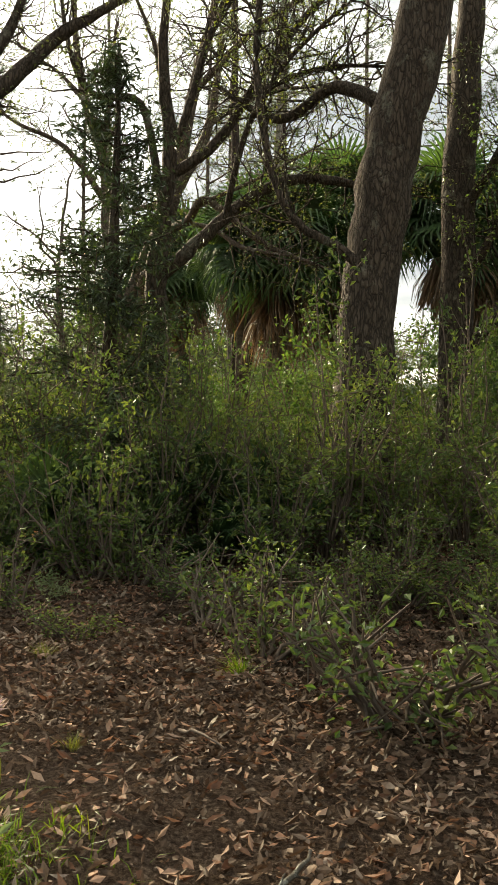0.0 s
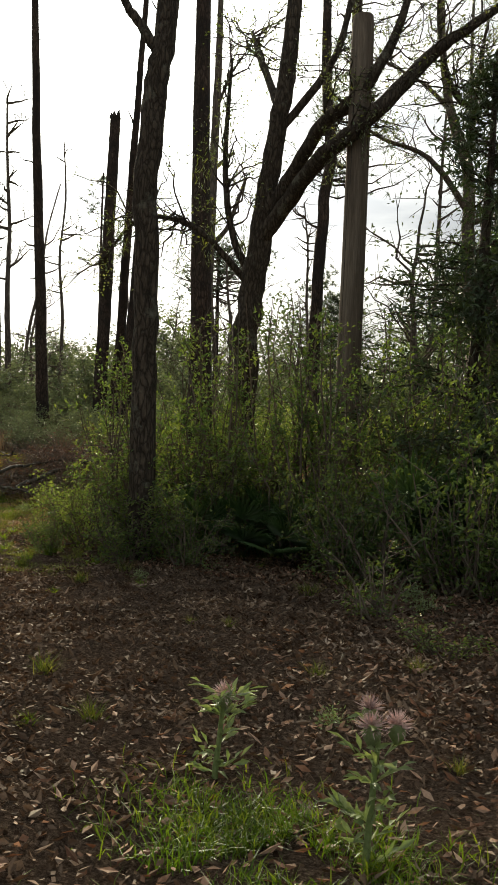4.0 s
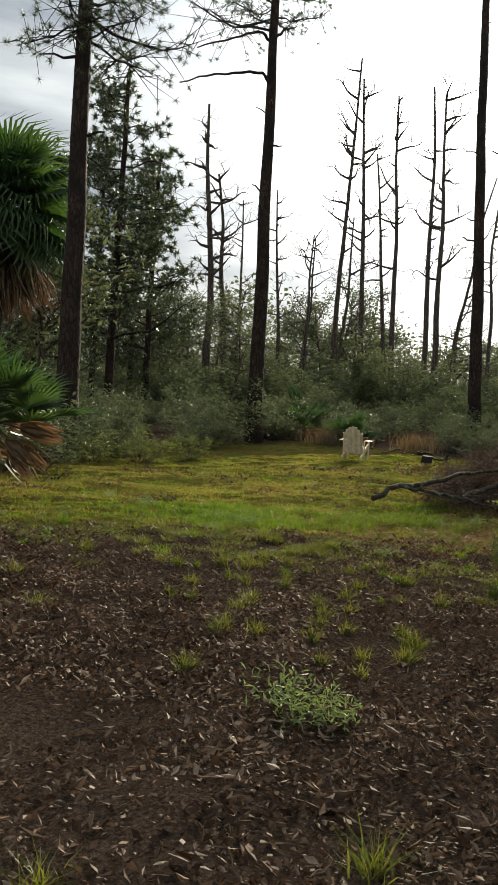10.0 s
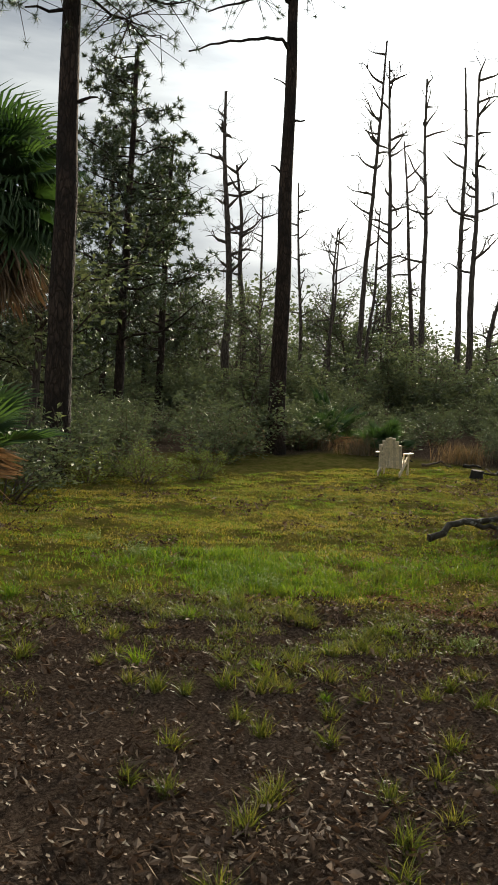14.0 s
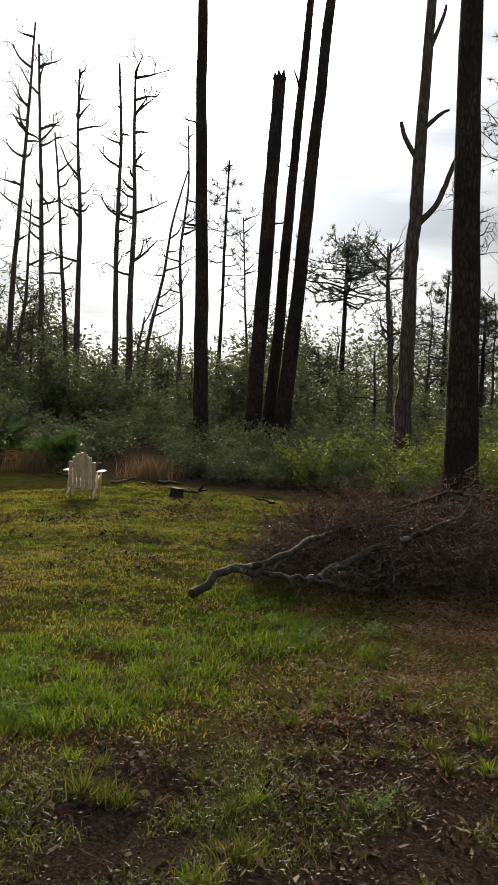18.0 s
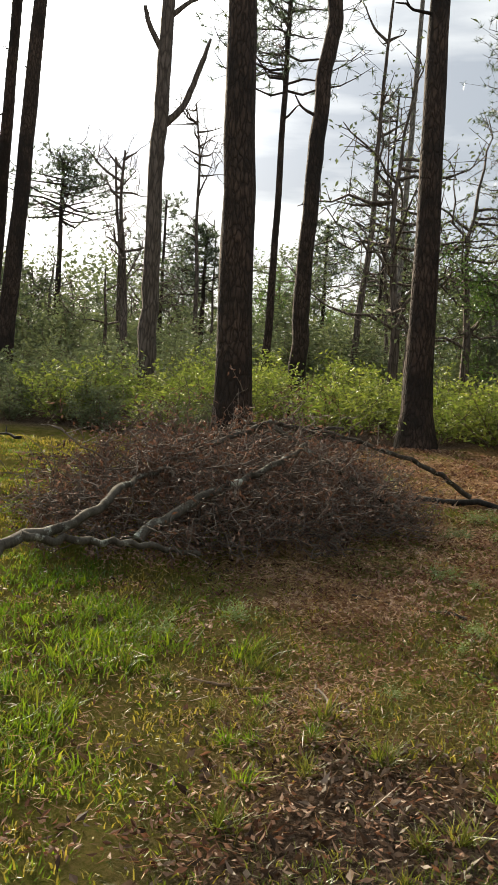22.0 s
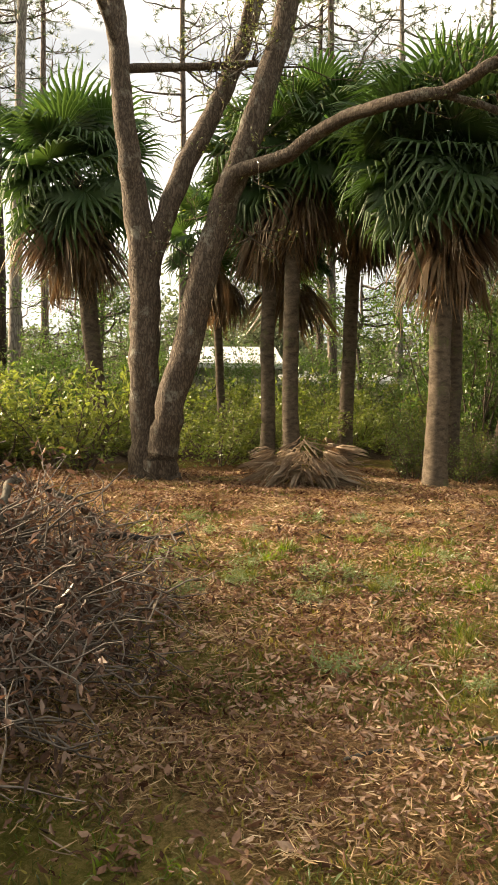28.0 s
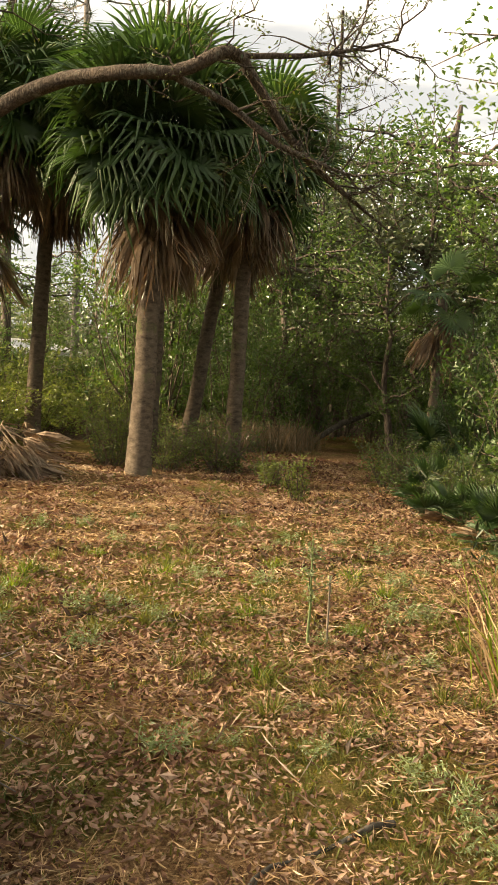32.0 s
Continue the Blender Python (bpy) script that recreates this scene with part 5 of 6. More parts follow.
# the clearing's far edge
sow("farbright", [(-17.5, 20.4), (-13.6, 21.2), (-11.3, 23.0), (-9.0, 23.2), (-8.2, 26), (-12, 30), (-17, 27.5)], 1.5, (.75, 1.1), (.7, .95))
sow("farbright", [(-9.0, 22.5), (-7.7, 22.4), (-7.6, 28), (-9.5, 28)], 1.3, (.7, 1.0))
sow("far", [(-30, 18.5), (-24.5, 17.6), (-20, 20.5), (-17.5, 23.5), (-18, 29), (-30, 30)], 2.2, (.55, .85), (.6, .9))
sow("far", [(-33, 11), (-23, 11), (-20.8, 11.5), (-23, 16.5), (-33, 17)], 2.2, (.55, .9), (.6, .9))
sow("far", [(-22, 5.0), (-16, 4.6), (-18.0, 7.6), (-19.4, 9.5), (-23, 9.5)], 1.5, (.5, .8), (.6, 1))
sow("bright", [(-20.8, 9.6), (-18.8, 8.2), (-18.4, 9.6), (-19.5, 11.2)], 1.0, (.6, .9), (.6, .9))
sow("far", [(-20.0, 19.2), (-14.3, 19.8), (-14.3, 21.2), (-20, 21.0)], 1.0, (.35, .55), (.6, .9))
# under the palms
sow("thicket", [(-3.0, 20.0), (-1.6, 18.6), (-1.2, 20.6), (-2.4, 21.4)], .8, (.75, 1.0))
sow("farbright", [(-2.5, 27), (2, 26), (6, 29), (6, 32), (-1.5, 31)], 1.5, (.8, 1.2), (.9, 1.2))
sow("farbright", [(-6.0, 23.5), (-3.5, 22.8), (1.5, 23.2), (3, 29), (-5, 30)], 1.6, (.6, .9), (.7, 1.0))
sow("wood", [(1.5, 23.5), (4, 21.5), (10, 22), (16, 26), (14, 36), (4, 30)], 1.9, (.7, 1.15), (.8, 1.5))
sow("wood", [(4.9, 17.6), (8, 17), (14, 20), (12, 24), (6, 21)], 1.8, (.6, 1.0), (.8, 1.5))
sow("wood", [(-6.5, 29), (2, 30), (2, 36), (-7, 36)], 2.4, (.7, 1.0), (.8, 1.3))
for x, y, s, h in [(-2.1, 17.85, .95, .9), (-1.75, 18.0, .8, .9), (-2.78, 16.75, .8, 1.45)]:
    shrub("small", x, y, s, R, h)
for x, y, s in [(-1.7, 15.0, .75), (-1.1, 15.6, .8), (-.6, 16.3, .8), (-2.1, 14.4, .6), (.2, 17.2, .8)]:
    shrub("thicket", x, y, s, R, 1.0)
sow("far", [(-4.4, 12.6), (-2.6, 13.6), (.6, 15.8), (3.5, 17.4), (2, 14), (-2, 12)], 1.2, (.4, .55), (.7, 1.0))
for x, y, s in [(-7.5, 8.6, .7), (-7.9, 9.3, .6), (-8.2, 9.9, .6), (-8.75, 9.3, .45)]:
    shrub("bright", x, y, s, R, 1.2)
for x, y, s in [(-6.7, 8.2, .75), (-7.1, 9.4, .6), (-6.6, 10.2, .8), (-7.0, 8.7, .9), (-7.6, 8.1, .45), (-6.0, 8.3, .6)]:
    shrub("thicket", x, y, s, R, 1.0)
for x, y, s in [(-2.7, 13.3, .7), (-1.6, 13.7, .75), (.6, 15.6, .75)]:
    shrub("wood", x, y, s, R, 1.3)
for x, y, s, h in [(-7.7, 9.2, .95, 1.0), (-7.3, 9.0, .9, 1.1), (-6.9, 9.6, 1.0, 1.15), (-6.3, 9.3, 1.0, 1.2), (-5.9, 9.9, 1.0, 1.25), (-5.4, 9.6, 1.0, 1.15), (-5.0, 10.2, 1.0, 1.2), (-7.4, 10.0, .9, 1.2), (-8.3, 9.2, .6, .75)]:
    shrub("corner", x, y, s, R, h)

# ---- the wood's far wall ----


def backwood_parts(seed, h, leaf_n, mat, leaf):
    """A broad bare-limbed wood tree in thin leaf."""
    rng = np.random.default_rng(seed)
    sg, lg = Geo(), Geo()
    stem = curve((0, 0, 0), (rng.normal() * .6, rng.normal() * .6, h * .8), rng, 9, .12)
    tube(sg, stem, np.linspace(.16, .04, 9), 6, cap=False)
    for k in range(22):
        p, w = along(stem, rng.uniform(.25, 1))
        ln = h * rng.uniform(.15, .38)
        e = p + unit(rng.normal(size=3) * (1, 1, .4) + (0, 0, .5)) * ln
        b = curve(p, e, rng, 6, .3)
        tube(sg, b, np.linspace(.05, .012, 6), 4, cap=False)
        for j in range(6):
            q, _ = along(b, rng.uniform(.3, 1))
            e2 = q + unit(rng.normal(size=3) + (0, 0, .4)) * ln * .45 * rng.uniform(.4, 1)
            b2 = curve(q, e2, rng, 4, .3)
            tube(sg, b2[::3], [.016, .008], 3, cap=False)
            n = max(1, leaf_n // 132)
            pp = np.array([along(b2, rng.uniform(0, 1))[0] for _ in range(n)]) + rng.normal(size=(n, 3)) * h * .025
            leaves(lg, pp, rng, leaf, leaf * .5, .2)
    return sg.mesh("branchwork", SNAG_BARK), lg.mesh("crown", mat, False)


BACKWOOD = [backwood_parts(170 + i, 9, 2600, HAZED_LEAF, .24) for i in range(3)] + [backwood_parts(175 + i, 8, 600, HAZED_LEAF, .16) for i in range(2)] + [backwood_parts(178, 8.5, 4200, WOOD_LEAF, .14)]


def wood_tree(x, y, size, k):
    t = thing("woodland_tree", (x, y, land_z(x, y) - .05), ("thinly leaved woodland tree with grey limbs" if k in (3, 4) else "dull green leafy woodland tree"), "tree", "woodland trees", "", R.uniform(0, 6.283), size)
    a, b = BACKWOOD[k]
    tagged(part("branchwork", a, None, t), kind="stuff")
    tagged(part("crown", b, None, t), kind="stuff")


for n in range(135):
    a = radians(-80 + 190 * (n + R.uniform(0, 1)) / 135)
    d = R.uniform(50, 85)
    x, y = -9 - math.sin(a) * d, 8 + math.cos(a) * d
    wood_tree(x, y, R.uniform(.85, 1.35), int(R.choice([0, 1, 2, 3, 4, 5])))
for n in range(125):
    a = radians(-75 + 180 * (n + R.uniform(0, 1)) / 125)
    d = R.uniform(31, 52)
    shrub("hedge", -9 - math.sin(a) * d, 8 + math.cos(a) * d, R.uniform(.8, 1.2), R, R.uniform(.55, 1.0))
# the farthest woods, too far to tell one tree from the next
def far_woods():
    rng = np.random.default_rng(41)
    g = Geo()
    for k in range(4600):
        a = radians(rng.uniform(-72, 108))
        d = rng.uniform(60, 100)
        top = (6.4 + 2.6 * math.sin(a * 9 + 1) * math.sin(a * 23) + 1.6 * math.sin(a * 41 + 2)) * d / 75 + 2.0
        x, y, z = -9 - math.sin(a) * d, 8 + math.cos(a) * d, top * (rng.uniform(0, 1) ** .8 if k % 2 else rng.uniform(0, .5))
        p = np.array([x, y, z + .8]) + rng.normal(size=(34, 3)) * (1.6, 1.6, .9)
        p[:, 2] = np.maximum(p[:, 2], land(p[:, 0], p[:, 1]))
        leaves(g, p, rng, .5, .3, .2)
    tagged(new("far_woods", g.mesh("far_woods", HAZED_LEAF, False)), "dull green woods far beyond the clearing, haze in their leaf colour", "woods", "", "stuff")


far_woods()
for x, y, s, k in [(-43, 26, .8, 0), (-46, 23, .9, 2), (-36, 22, .6, 3), (-31, 33, .55, 3), (-34, 30, .5, 4), (-28, 36, .5, 3), (-12.3, 33.1, .95, 4), (-10.3, 33.3, 1.0, 4), (-12.4, 32.2, 1.2, 4), (-9.5, 29.8, .7, 5), (-4.0, 33, .8, 5), (7, 27, 1.0, 0), (10, 25, 1.0, 1), (5.5, 25.5, .8, 5), (12, 22, 1.0, 5), (9.5, 19.5, 1.0, 5), (8.3, 21.5, .9, 2), (6.6, 17.6, .85, 5), (7.6, 18.6, 1.3, 5), (9.6, 21.2, 1.4, 5), (12.5, 24.5, 1.4, 5), (5.4, 23.6, .9, 5), (8.2, 18.4, 1.0, 5), (5.8, 20.6, .7, 5), (7.6, 24, .9, 1), (3.6, 25.5, .6, 5), (15, 29, 1.1, 0), (2.5, 30, .7, 5), (-27, 10, .9, 1), (-30, 7, 1.0, 0), (-27, 4, 1.0, 2), (-22, 1, .9, 5), (-3, 36, .9, 3), (4, 38, 1.0, 0), (11, 35, 1.1, 3),
                   (4, -9, 1.3, 0), (-6, -10, 1.3, 1), (9, 2, 1.2, 5), (-15, -8, 1.2, 2), (12, 9, 1.2, 0), (-20, -5, 1.2, 5), (15, 15, 1.3, 2)]:
    wood_tree(x, y, s, k)


# ---- the chair ----
def bevel_box(size, offset, width=.008, m=None):
    bm = bmesh.new()
    bmesh.ops.create_cube(bm, size=1.0)
    bmesh.ops.scale(bm, vec=size, verts=bm.verts)
    bmesh.ops.bevel(bm, geom=bm.edges[:], offset=width, segments=2, affect="EDGES", profile=.6)
    if m is not None:
        bmesh.ops.transform(bm, matrix=m, verts=bm.verts)
    bmesh.ops.translate(bm, vec=offset, verts=bm.verts)
    return bm


def bm_part(name, bm, mat, parent, label=""):
    me = bpy.data.meshes.new(name)
    bm.to_mesh(me)
    bm.free()
    me.materials.append(mat)
    return part(name, me, mat, parent, label)


def build_chair(x, y, turn):
    t = thing("adirondack_chair", (x, y, land_z(x, y)), "cream plastic adirondack chair standing on the grass", "chair", "", "", turn, .88)
    tilt = Matrix.Rotation(radians(-24), 4, "X")
    for i in range(7):
        k = i - 3
        ln = .8 - .022 * k * k
        bm = bevel_box((.074, .02, ln), (k * .077, .26 + .17, .2 + ln * .455), .006, tilt)
        bm_part("back_slat", bm, CHAIR_PLASTIC, t)
    for z, yy, w in ((.45, .335, .54), (.72, .46, .5)):
        bm_part("back_rail", bevel_box((w, .03, .06), (0, yy + .03, z), .006, tilt), CHAIR_PLASTIC, t)
    for i in range(6):
        bm = bevel_box((.52, .075, .02), (0, -.24 + i * .086, .37 - i * .026), .005, Matrix.Rotation(radians(-16), 4, "X"))
        bm_part("seat_slat", bm, CHAIR_PLASTIC, t)
    for s in (-1, 1):
        bm_part("armrest", bevel_box((.125, .68, .024), (s * .335, .03, .555), .01), CHAIR_PLASTIC, t)
        bm_part("front_leg", bevel_box((.035, .10, .55), (s * .285, -.25, .268), .008), CHAIR_PLASTIC, t)
        bm_part("rear_leg", bevel_box((.035, .92, .11), (s * .255, .14, .235), .008, Matrix.Rotation(radians(-23), 4, "X")), CHAIR_PLASTIC, t)
        bm_part("arm_post", bevel_box((.03, .06, .36), (s * .285, .30, .37), .006), CHAIR_PLASTIC, t)
    bm_part("front_apron", bevel_box((.57, .025, .09), (0, -.29, .33), .006), CHAIR_PLASTIC, t)
    return t


build_chair(-18.95, 15.35, radians(218))


# ---- fire ring and sticks behind the chair ----
def stick(name, p0, p1, r, mat, label, seed, category="branch", group="", side=3, lift=None):
    rng = np.random.default_rng(seed)
    x, y = p0[0], p0[1]
    t = thing(name, (x, y, land_z(x, y)), label, category, group)
    a, b = np.array([0, 0, p0[2]]), np.array([p1[0] - x, p1[1] - y, p1[2] + land_z(p1[0], p1[1]) - land_z(x, y)])
    pts = curve(a, b, rng, 9, .22)
    g = Geo()
    tube(g, pts, np.linspace(r, r * .45, 9), 8, .12, rng)
    part("stem", g, mat, t)
    for s in range(side):
        p, w = along(pts, rng.uniform(.3, .95))
        e = p + unit(w * .8 + rng.normal(size=3) * .6 + (0, 0, .25)) * np.linalg.norm(b - a) * rng.uniform(.15, .4)
        e[2] = max(e[2], .02)
        sg = Geo()
        tube(sg, curve(p, e, rng, 5, .3), np.linspace(r * .45, r * .15, 5), 5, .1, rng)
        part("side_branch", sg, mat, t)
    return t


for n in range(10):
    a = R.uniform(-.6, .6)
    x, y = -18.6 + R.uniform(-2.6, 2.8), 17.1 + R.uniform(-.35, .4)
    stick("log", (x, y, .06 + .1 * R.uniform(0, 1)), (x + R.uniform(-1.0, 1.0), y + R.uniform(-.3, .3), .06 + .16 * R.uniform(0, 1)), R.uniform(.02, .045), CHARRED if n % 3 else TWIG, "blackened stick in the heap behind the chair", 400 + n, "log", "sticks behind the chair", 1)


def build_stump(x, y, r, h, seed):
    rng = np.random.default_rng(seed)
    t = thing("stump", (x, y, land_z(x, y) - .05), "blackened tree stump beside the chair", "stump", "stumps")
    g = Geo()
    tube(g, [(0, 0, 0), (0, 0, h * .5), (.01, 0, h)], [r * 1.25, r, r * .95], 12, .1, rng)
    part("stump", g, CHARRED, t)


build_stump(-17.9, 16.7, .13, .22, 3)


# ---- brush pile ----
def build_brush():
    rng = np.random.default_rng(77)
    t = thing("brush_pile", (-11.2, 13.6, land_z(-11.2, 13.6)), "big heap of cut oak branches with withered brown leaves", "brush pile")
    o = np.array([-11.2, 13.6])
    mains = [
        [(-12.1, 10.12, .03), (-12.0, 10.44, .27), (-11.8, 10.93, .32), (-11.82, 11.6, .48), (-11.9, 12.1, .5), (-11.8, 12.8, .6)],
        [(-11.98, 10.5, .26), (-11.8, 10.8, .22), (-11.52, 11.3, .14), (-11.2, 11.6, .06)],
        [(-11.62, 11.45, .16), (-11.35, 12.0, .4), (-11.0, 12.6, .62), (-10.8, 13.1, .8)],
        [(-9.5, 15.8, .2), (-9.9, 15.4, .5), (-10.6, 15.0, .75), (-11.8, 14.6, .9)],
        [(-9.9, 14.0, .1), (-10.6, 14.0, .5), (-11.3, 13.8, .9), (-12.2, 13.9, .7)],
        [(-12.4, 12.4, .2), (-11.9, 13.0, .6), (-11.3, 13.8, .95), (-10.6, 14.9, .8)],
        [(-12.4, 13.9, .2), (-11.8, 14.1, .8), (-10.8, 14.9, .9)],
    ]
    for i, m in enumerate(mains):
        a = np.array(m)
        a[:, :2] -= o
        k = np.linspace(0, len(a) - 1, 22)
        pts = np.stack([np.interp(k, np.arange(len(a)), a[:, c]) for c in range(3)], 1) + rng.normal(size=(22, 3)) * .012
        g = Geo()
        tube(g, pts, np.linspace(.042 if i in (0, 2) else .03, .018, 22), 9, .1, rng)
        part("branch", g, LICHEN_WOOD, t, "lichen-spotted grey branch")
    tg, lg = Geo(), Geo()

    for s in range(1350):
        a, q = rng.uniform(0, 6.283), math.sqrt(rng.uniform(0, 1))
        u, w = math.cos(a) * q, math.sin(a) * q
        x, y = -11.62 + .35 * u * 2.1 + .94 * w * 1.25, 13.7 + .94 * u * 2.1 - .35 * w * 1.25
        h = max(.1, .84 * (1 - q ** 2.5) ** .7 * (1 - .2 * max(u, 0)) * (.75 + .5 * float(patch(x, y, .6, 8.0))))
        z = h * rng.uniform(.05, 1.0)
        p = np.array([x - o[0], y - o[1], z])
        ln = rng.uniform(.35, .8)
        d = unit(rng.normal(size=3) * (1, 1, .5) + np.array([.35 * u + .94 * w, .94 * u - .35 * w, .4]) * .5)
        e = p + d * ln
        e[2] = max(e[2], .03)
        b = curve(p, e, rng, 6, .35)
        r0 = rng.uniform(.003, .009)
        tube(tg, b, np.linspace(r0, .003, 6), 4, cap=False)
        for j in range(3):
            w, _ = along(b, rng.uniform(.2, 1))
            e2 = w + unit(rng.normal(size=3) * (1, 1, .7)) * ln * .4
            e2[2] = max(e2[2], .02)
            b2 = curve(w, e2, rng, 4, .35)
            tube(tg, b2, [.005, .004, .003, .002], 3, cap=False)
            n = 7
            pp = np.array([along(b2, u)[0] for u in rng.uniform(.1, 1, n)]) + rng.normal(size=(n, 3)) * .045
            pp[:, 2] = np.clip(pp[:, 2], .02, None)
            leaves(lg, pp, rng, .055, .02, 0, None, .5)
    tagged(part("twigwork", tg, BRUSH_TWIG, t, "tangled thin grey-brown twigs"), kind="stuff")
    tagged(part("withered_foliage", lg, BRUSH_LEAF, t, "curled dark red-brown leaves"), kind="stuff")


build_brush()


# ---- heap of dead palm fronds ----
def build_frond_heap():
    rng = np.random.default_rng(31)
    x, y = -5.05, 20.1
    t = thing("frond_heap", (x, y, land_z(x, y)), "heap of dry tan palm fronds piled on the litter", "debris pile", "", "", 0.0, .66)
    fr = [dead_frond_mesh(90 + i, .8, .7, STRAW_FROND) for i in range(3)] + [frond_mesh(95, .6, .6, STRAW_FROND, .9, 22, 3.6, .05, .3, "dry_frond"), frond_mesh(96, .6, .6, DRY_FROND, 1.2, 22, 3.0, .05, .3, "dry_frond")]
    for i in range(64):
        a = rng.uniform(0, 6.283)
        q = rng.uniform(0, 1.0)
        z = 1.0 * (1 - q * q) * rng.uniform(.35, 1) + .08
        ob = part("frond", fr[rng.choice([0, 1, 2, 0, 1, 2, 0, 1, 2, 4])], None, t)
        ob.matrix_basis = Matrix.Translation((math.cos(a) * q * .5 - .05, math.sin(a) * q * .45, z)) @ Matrix.Rotation(a + rng.normal() * .7, 4, "Z") @ Matrix.Rotation(rng.uniform(.15, .75), 4, "Y") @ Matrix.Rotation(rng.uniform(-1, 1), 4, "X") @ Matrix.Scale(rng.uniform(.6, 1.0), 4)
    g = Geo()
    for i in range(40):
        a = rng.uniform(0, 6.283)
        p = np.array([math.cos(a) * rng.uniform(.2, 1.2), math.sin(a) * rng.uniform(.2, .8), rng.uniform(.03, .45)])
        tube(g, curve(p, p + (rng.normal() * .6, rng.normal() * .5, rng.uniform(-.25, .1)), rng, 4, .1), [.016, .013, .01, .006], 4)
    tagged(part("stalkwork", g, STRAW_FROND, t), kind="stuff")


build_frond_heap()


# ---- shed seen between the palms ----
def build_shed(x, y, w, d, h, turn, label, windows=1, roof_h=.55):
    t = thing("shed", (x, y, land_z(x, y) - .1), label, "shed", "", "", turn)
    for name, size, off in (("wall", (w, .08, h), (0, 0, h / 2)), ("wall", (w, .08, h), (0, d, h / 2)), ("wall", (.08, d - .09, h), (-w / 2 + .04, d / 2, h / 2)), ("wall", (.08, d - .09, h), (w / 2 - .04, d / 2, h / 2))):
        bm_part(name, bevel_box(size, off, .01), SHED_WALL, t)
    n = int(w / .35)
    for i in range(n + 1):
        bm_part("batten", bevel_box((.035, .03, h - .02), (-w / 2 + i * w / n, -.055, h / 2), .006), SHED_WALL, t)
    sl = math.atan2(roof_h, d + .5)
    bm_part("roof", bevel_box((w + .4, math.hypot(d + .5, roof_h), .06), (0, d / 2, h + roof_h / 2 + .02), .01, Matrix.Rotation(sl, 4, "X")), SHED_ROOF, t, "pale sheet metal roof")
    bm_part("fascia", bevel_box((w + .36, .03, .16), (0, -.27, h - .02), .006), SHED_ROOF, t)
    for i in range(windows):
        wx = -w / 2 + w * (i + 1) / (windows + 1)
        f = bm_part("window", bevel_box((.9, .05, .7), (wx, -.06, h * .6), .008), SHED_ROOF, t)
        bm_part("pane", bevel_box((.78, .02, .58), (wx, -.085, h * .6), .004), DARK_GLASS, f)


build_shed(-.2, 33.0, 3.2, 3.0, 2.2, radians(-24), "pale grey shed with a sheet metal roof behind the palms", 1, .8)
build_shed(4.2, 34.5, 5.6, 3.0, 1.9, radians(-16), "long low pale shed with a white roof edge in the wood", 2, .5)

# ---- fallen limbs and sticks ----
stick("fallen_stick", (-9.3, 11.4, .03), (-10.05, 11.45, .04), .013, LICHEN_WOOD, "crooked grey stick lying in the dry grass", 501, side=2)
stick("fallen_stick", (-1.2, 3.72, .03), (-1.08, 4.05, .05), .013, LICHEN_WOOD, "forked bare stick lying on the litter", 502, side=2)
stick("fallen_stick", (-1.75, 5.1, .03), (-1.5, 4.85, .04), .009, TWIG, "short dry stick on the litter", 506, side=0)
stick("fallen_stick", (-7.9, 8.6, .03), (-7.0, 9.3, .18), .012, TWIG, "thin bare twig among the weeds", 503, side=3)
stick("fallen_log", (-10.1, 15.7, .05), (-8.7, 16.05, .04), .05, CHARRED, "dark rotten log half sunk in the grass", 504, "log", side=0)
stick("fallen_log", (5.2, 22.2, .3), (7.2, 20.6, 1.9), .08, LICHEN_WOOD, "leaning dead branch at the wood's edge", 505, "log", side=1)
for n in range(26):
    x, y = R.uniform(-11, -4), R.uniform(9.5, 18)
    if lawn_mask(np.array(x), np.array(y)) > .5 and not (-14 < x < -8.6 and 10.2 < y < 16.2):
        a = R.uniform(0, 6.283)
        stick("twig", (x, y, .02), (x + math.cos(a) * R.uniform(.2, .6), y + math.sin(a) * R.uniform(.2, .6), .03), R.uniform(.005, .011), TWIG if n % 2 else STRAW_FROND, "dry twig lying in the grass", 520 + n, "twig", "loose twigs", 1)


# ---- stake and sapling ----
def build_sapling(x, y):
    rng = np.random.default_rng(12)
    t = thing("sapling", (x, y, land_z(x, y)), "small pale green thistle-like sapling", "sapling")
    g, l = Geo(), Geo()
    st = curve((0, 0, 0), (.03, .02, .66), rng, 8, .06)
    tube(g, st, np.linspace(.011, .004, 8), 6)
    part("stem", g, THISTLE_GREEN, t)
    for k in range(9):
        p, _ = along(st, rng.uniform(.45, 1))
        e = p + rng.normal(size=3) * .06 + (0, 0, .04)
        tg = Geo()
        tube(tg, curve(p, e, rng, 4, .2), [.004, .003, .003, .002], 4)
        part("twig", tg, TWIG, t)
        leaves(l, np.array([along([p, e], u)[0] for u in rng.uniform(.2, 1, 26)]) + rng.normal(size=(26, 3)) * .02, rng, .035, .012, .3)
    part("foliage", l, THISTLE_GREEN, t)
    s = thing("stake", (x + .1, y - .06, land_z(x, y) - .1), "thin grey wooden stake beside the sapling", "stake")
    sg = Geo()
    tube(sg, [(0, 0, 0), (.01, 0, .52)], [.008, .007], 6)
    part("stake", sg, STAKE, s)


build_sapling(-7.83, 12.86)



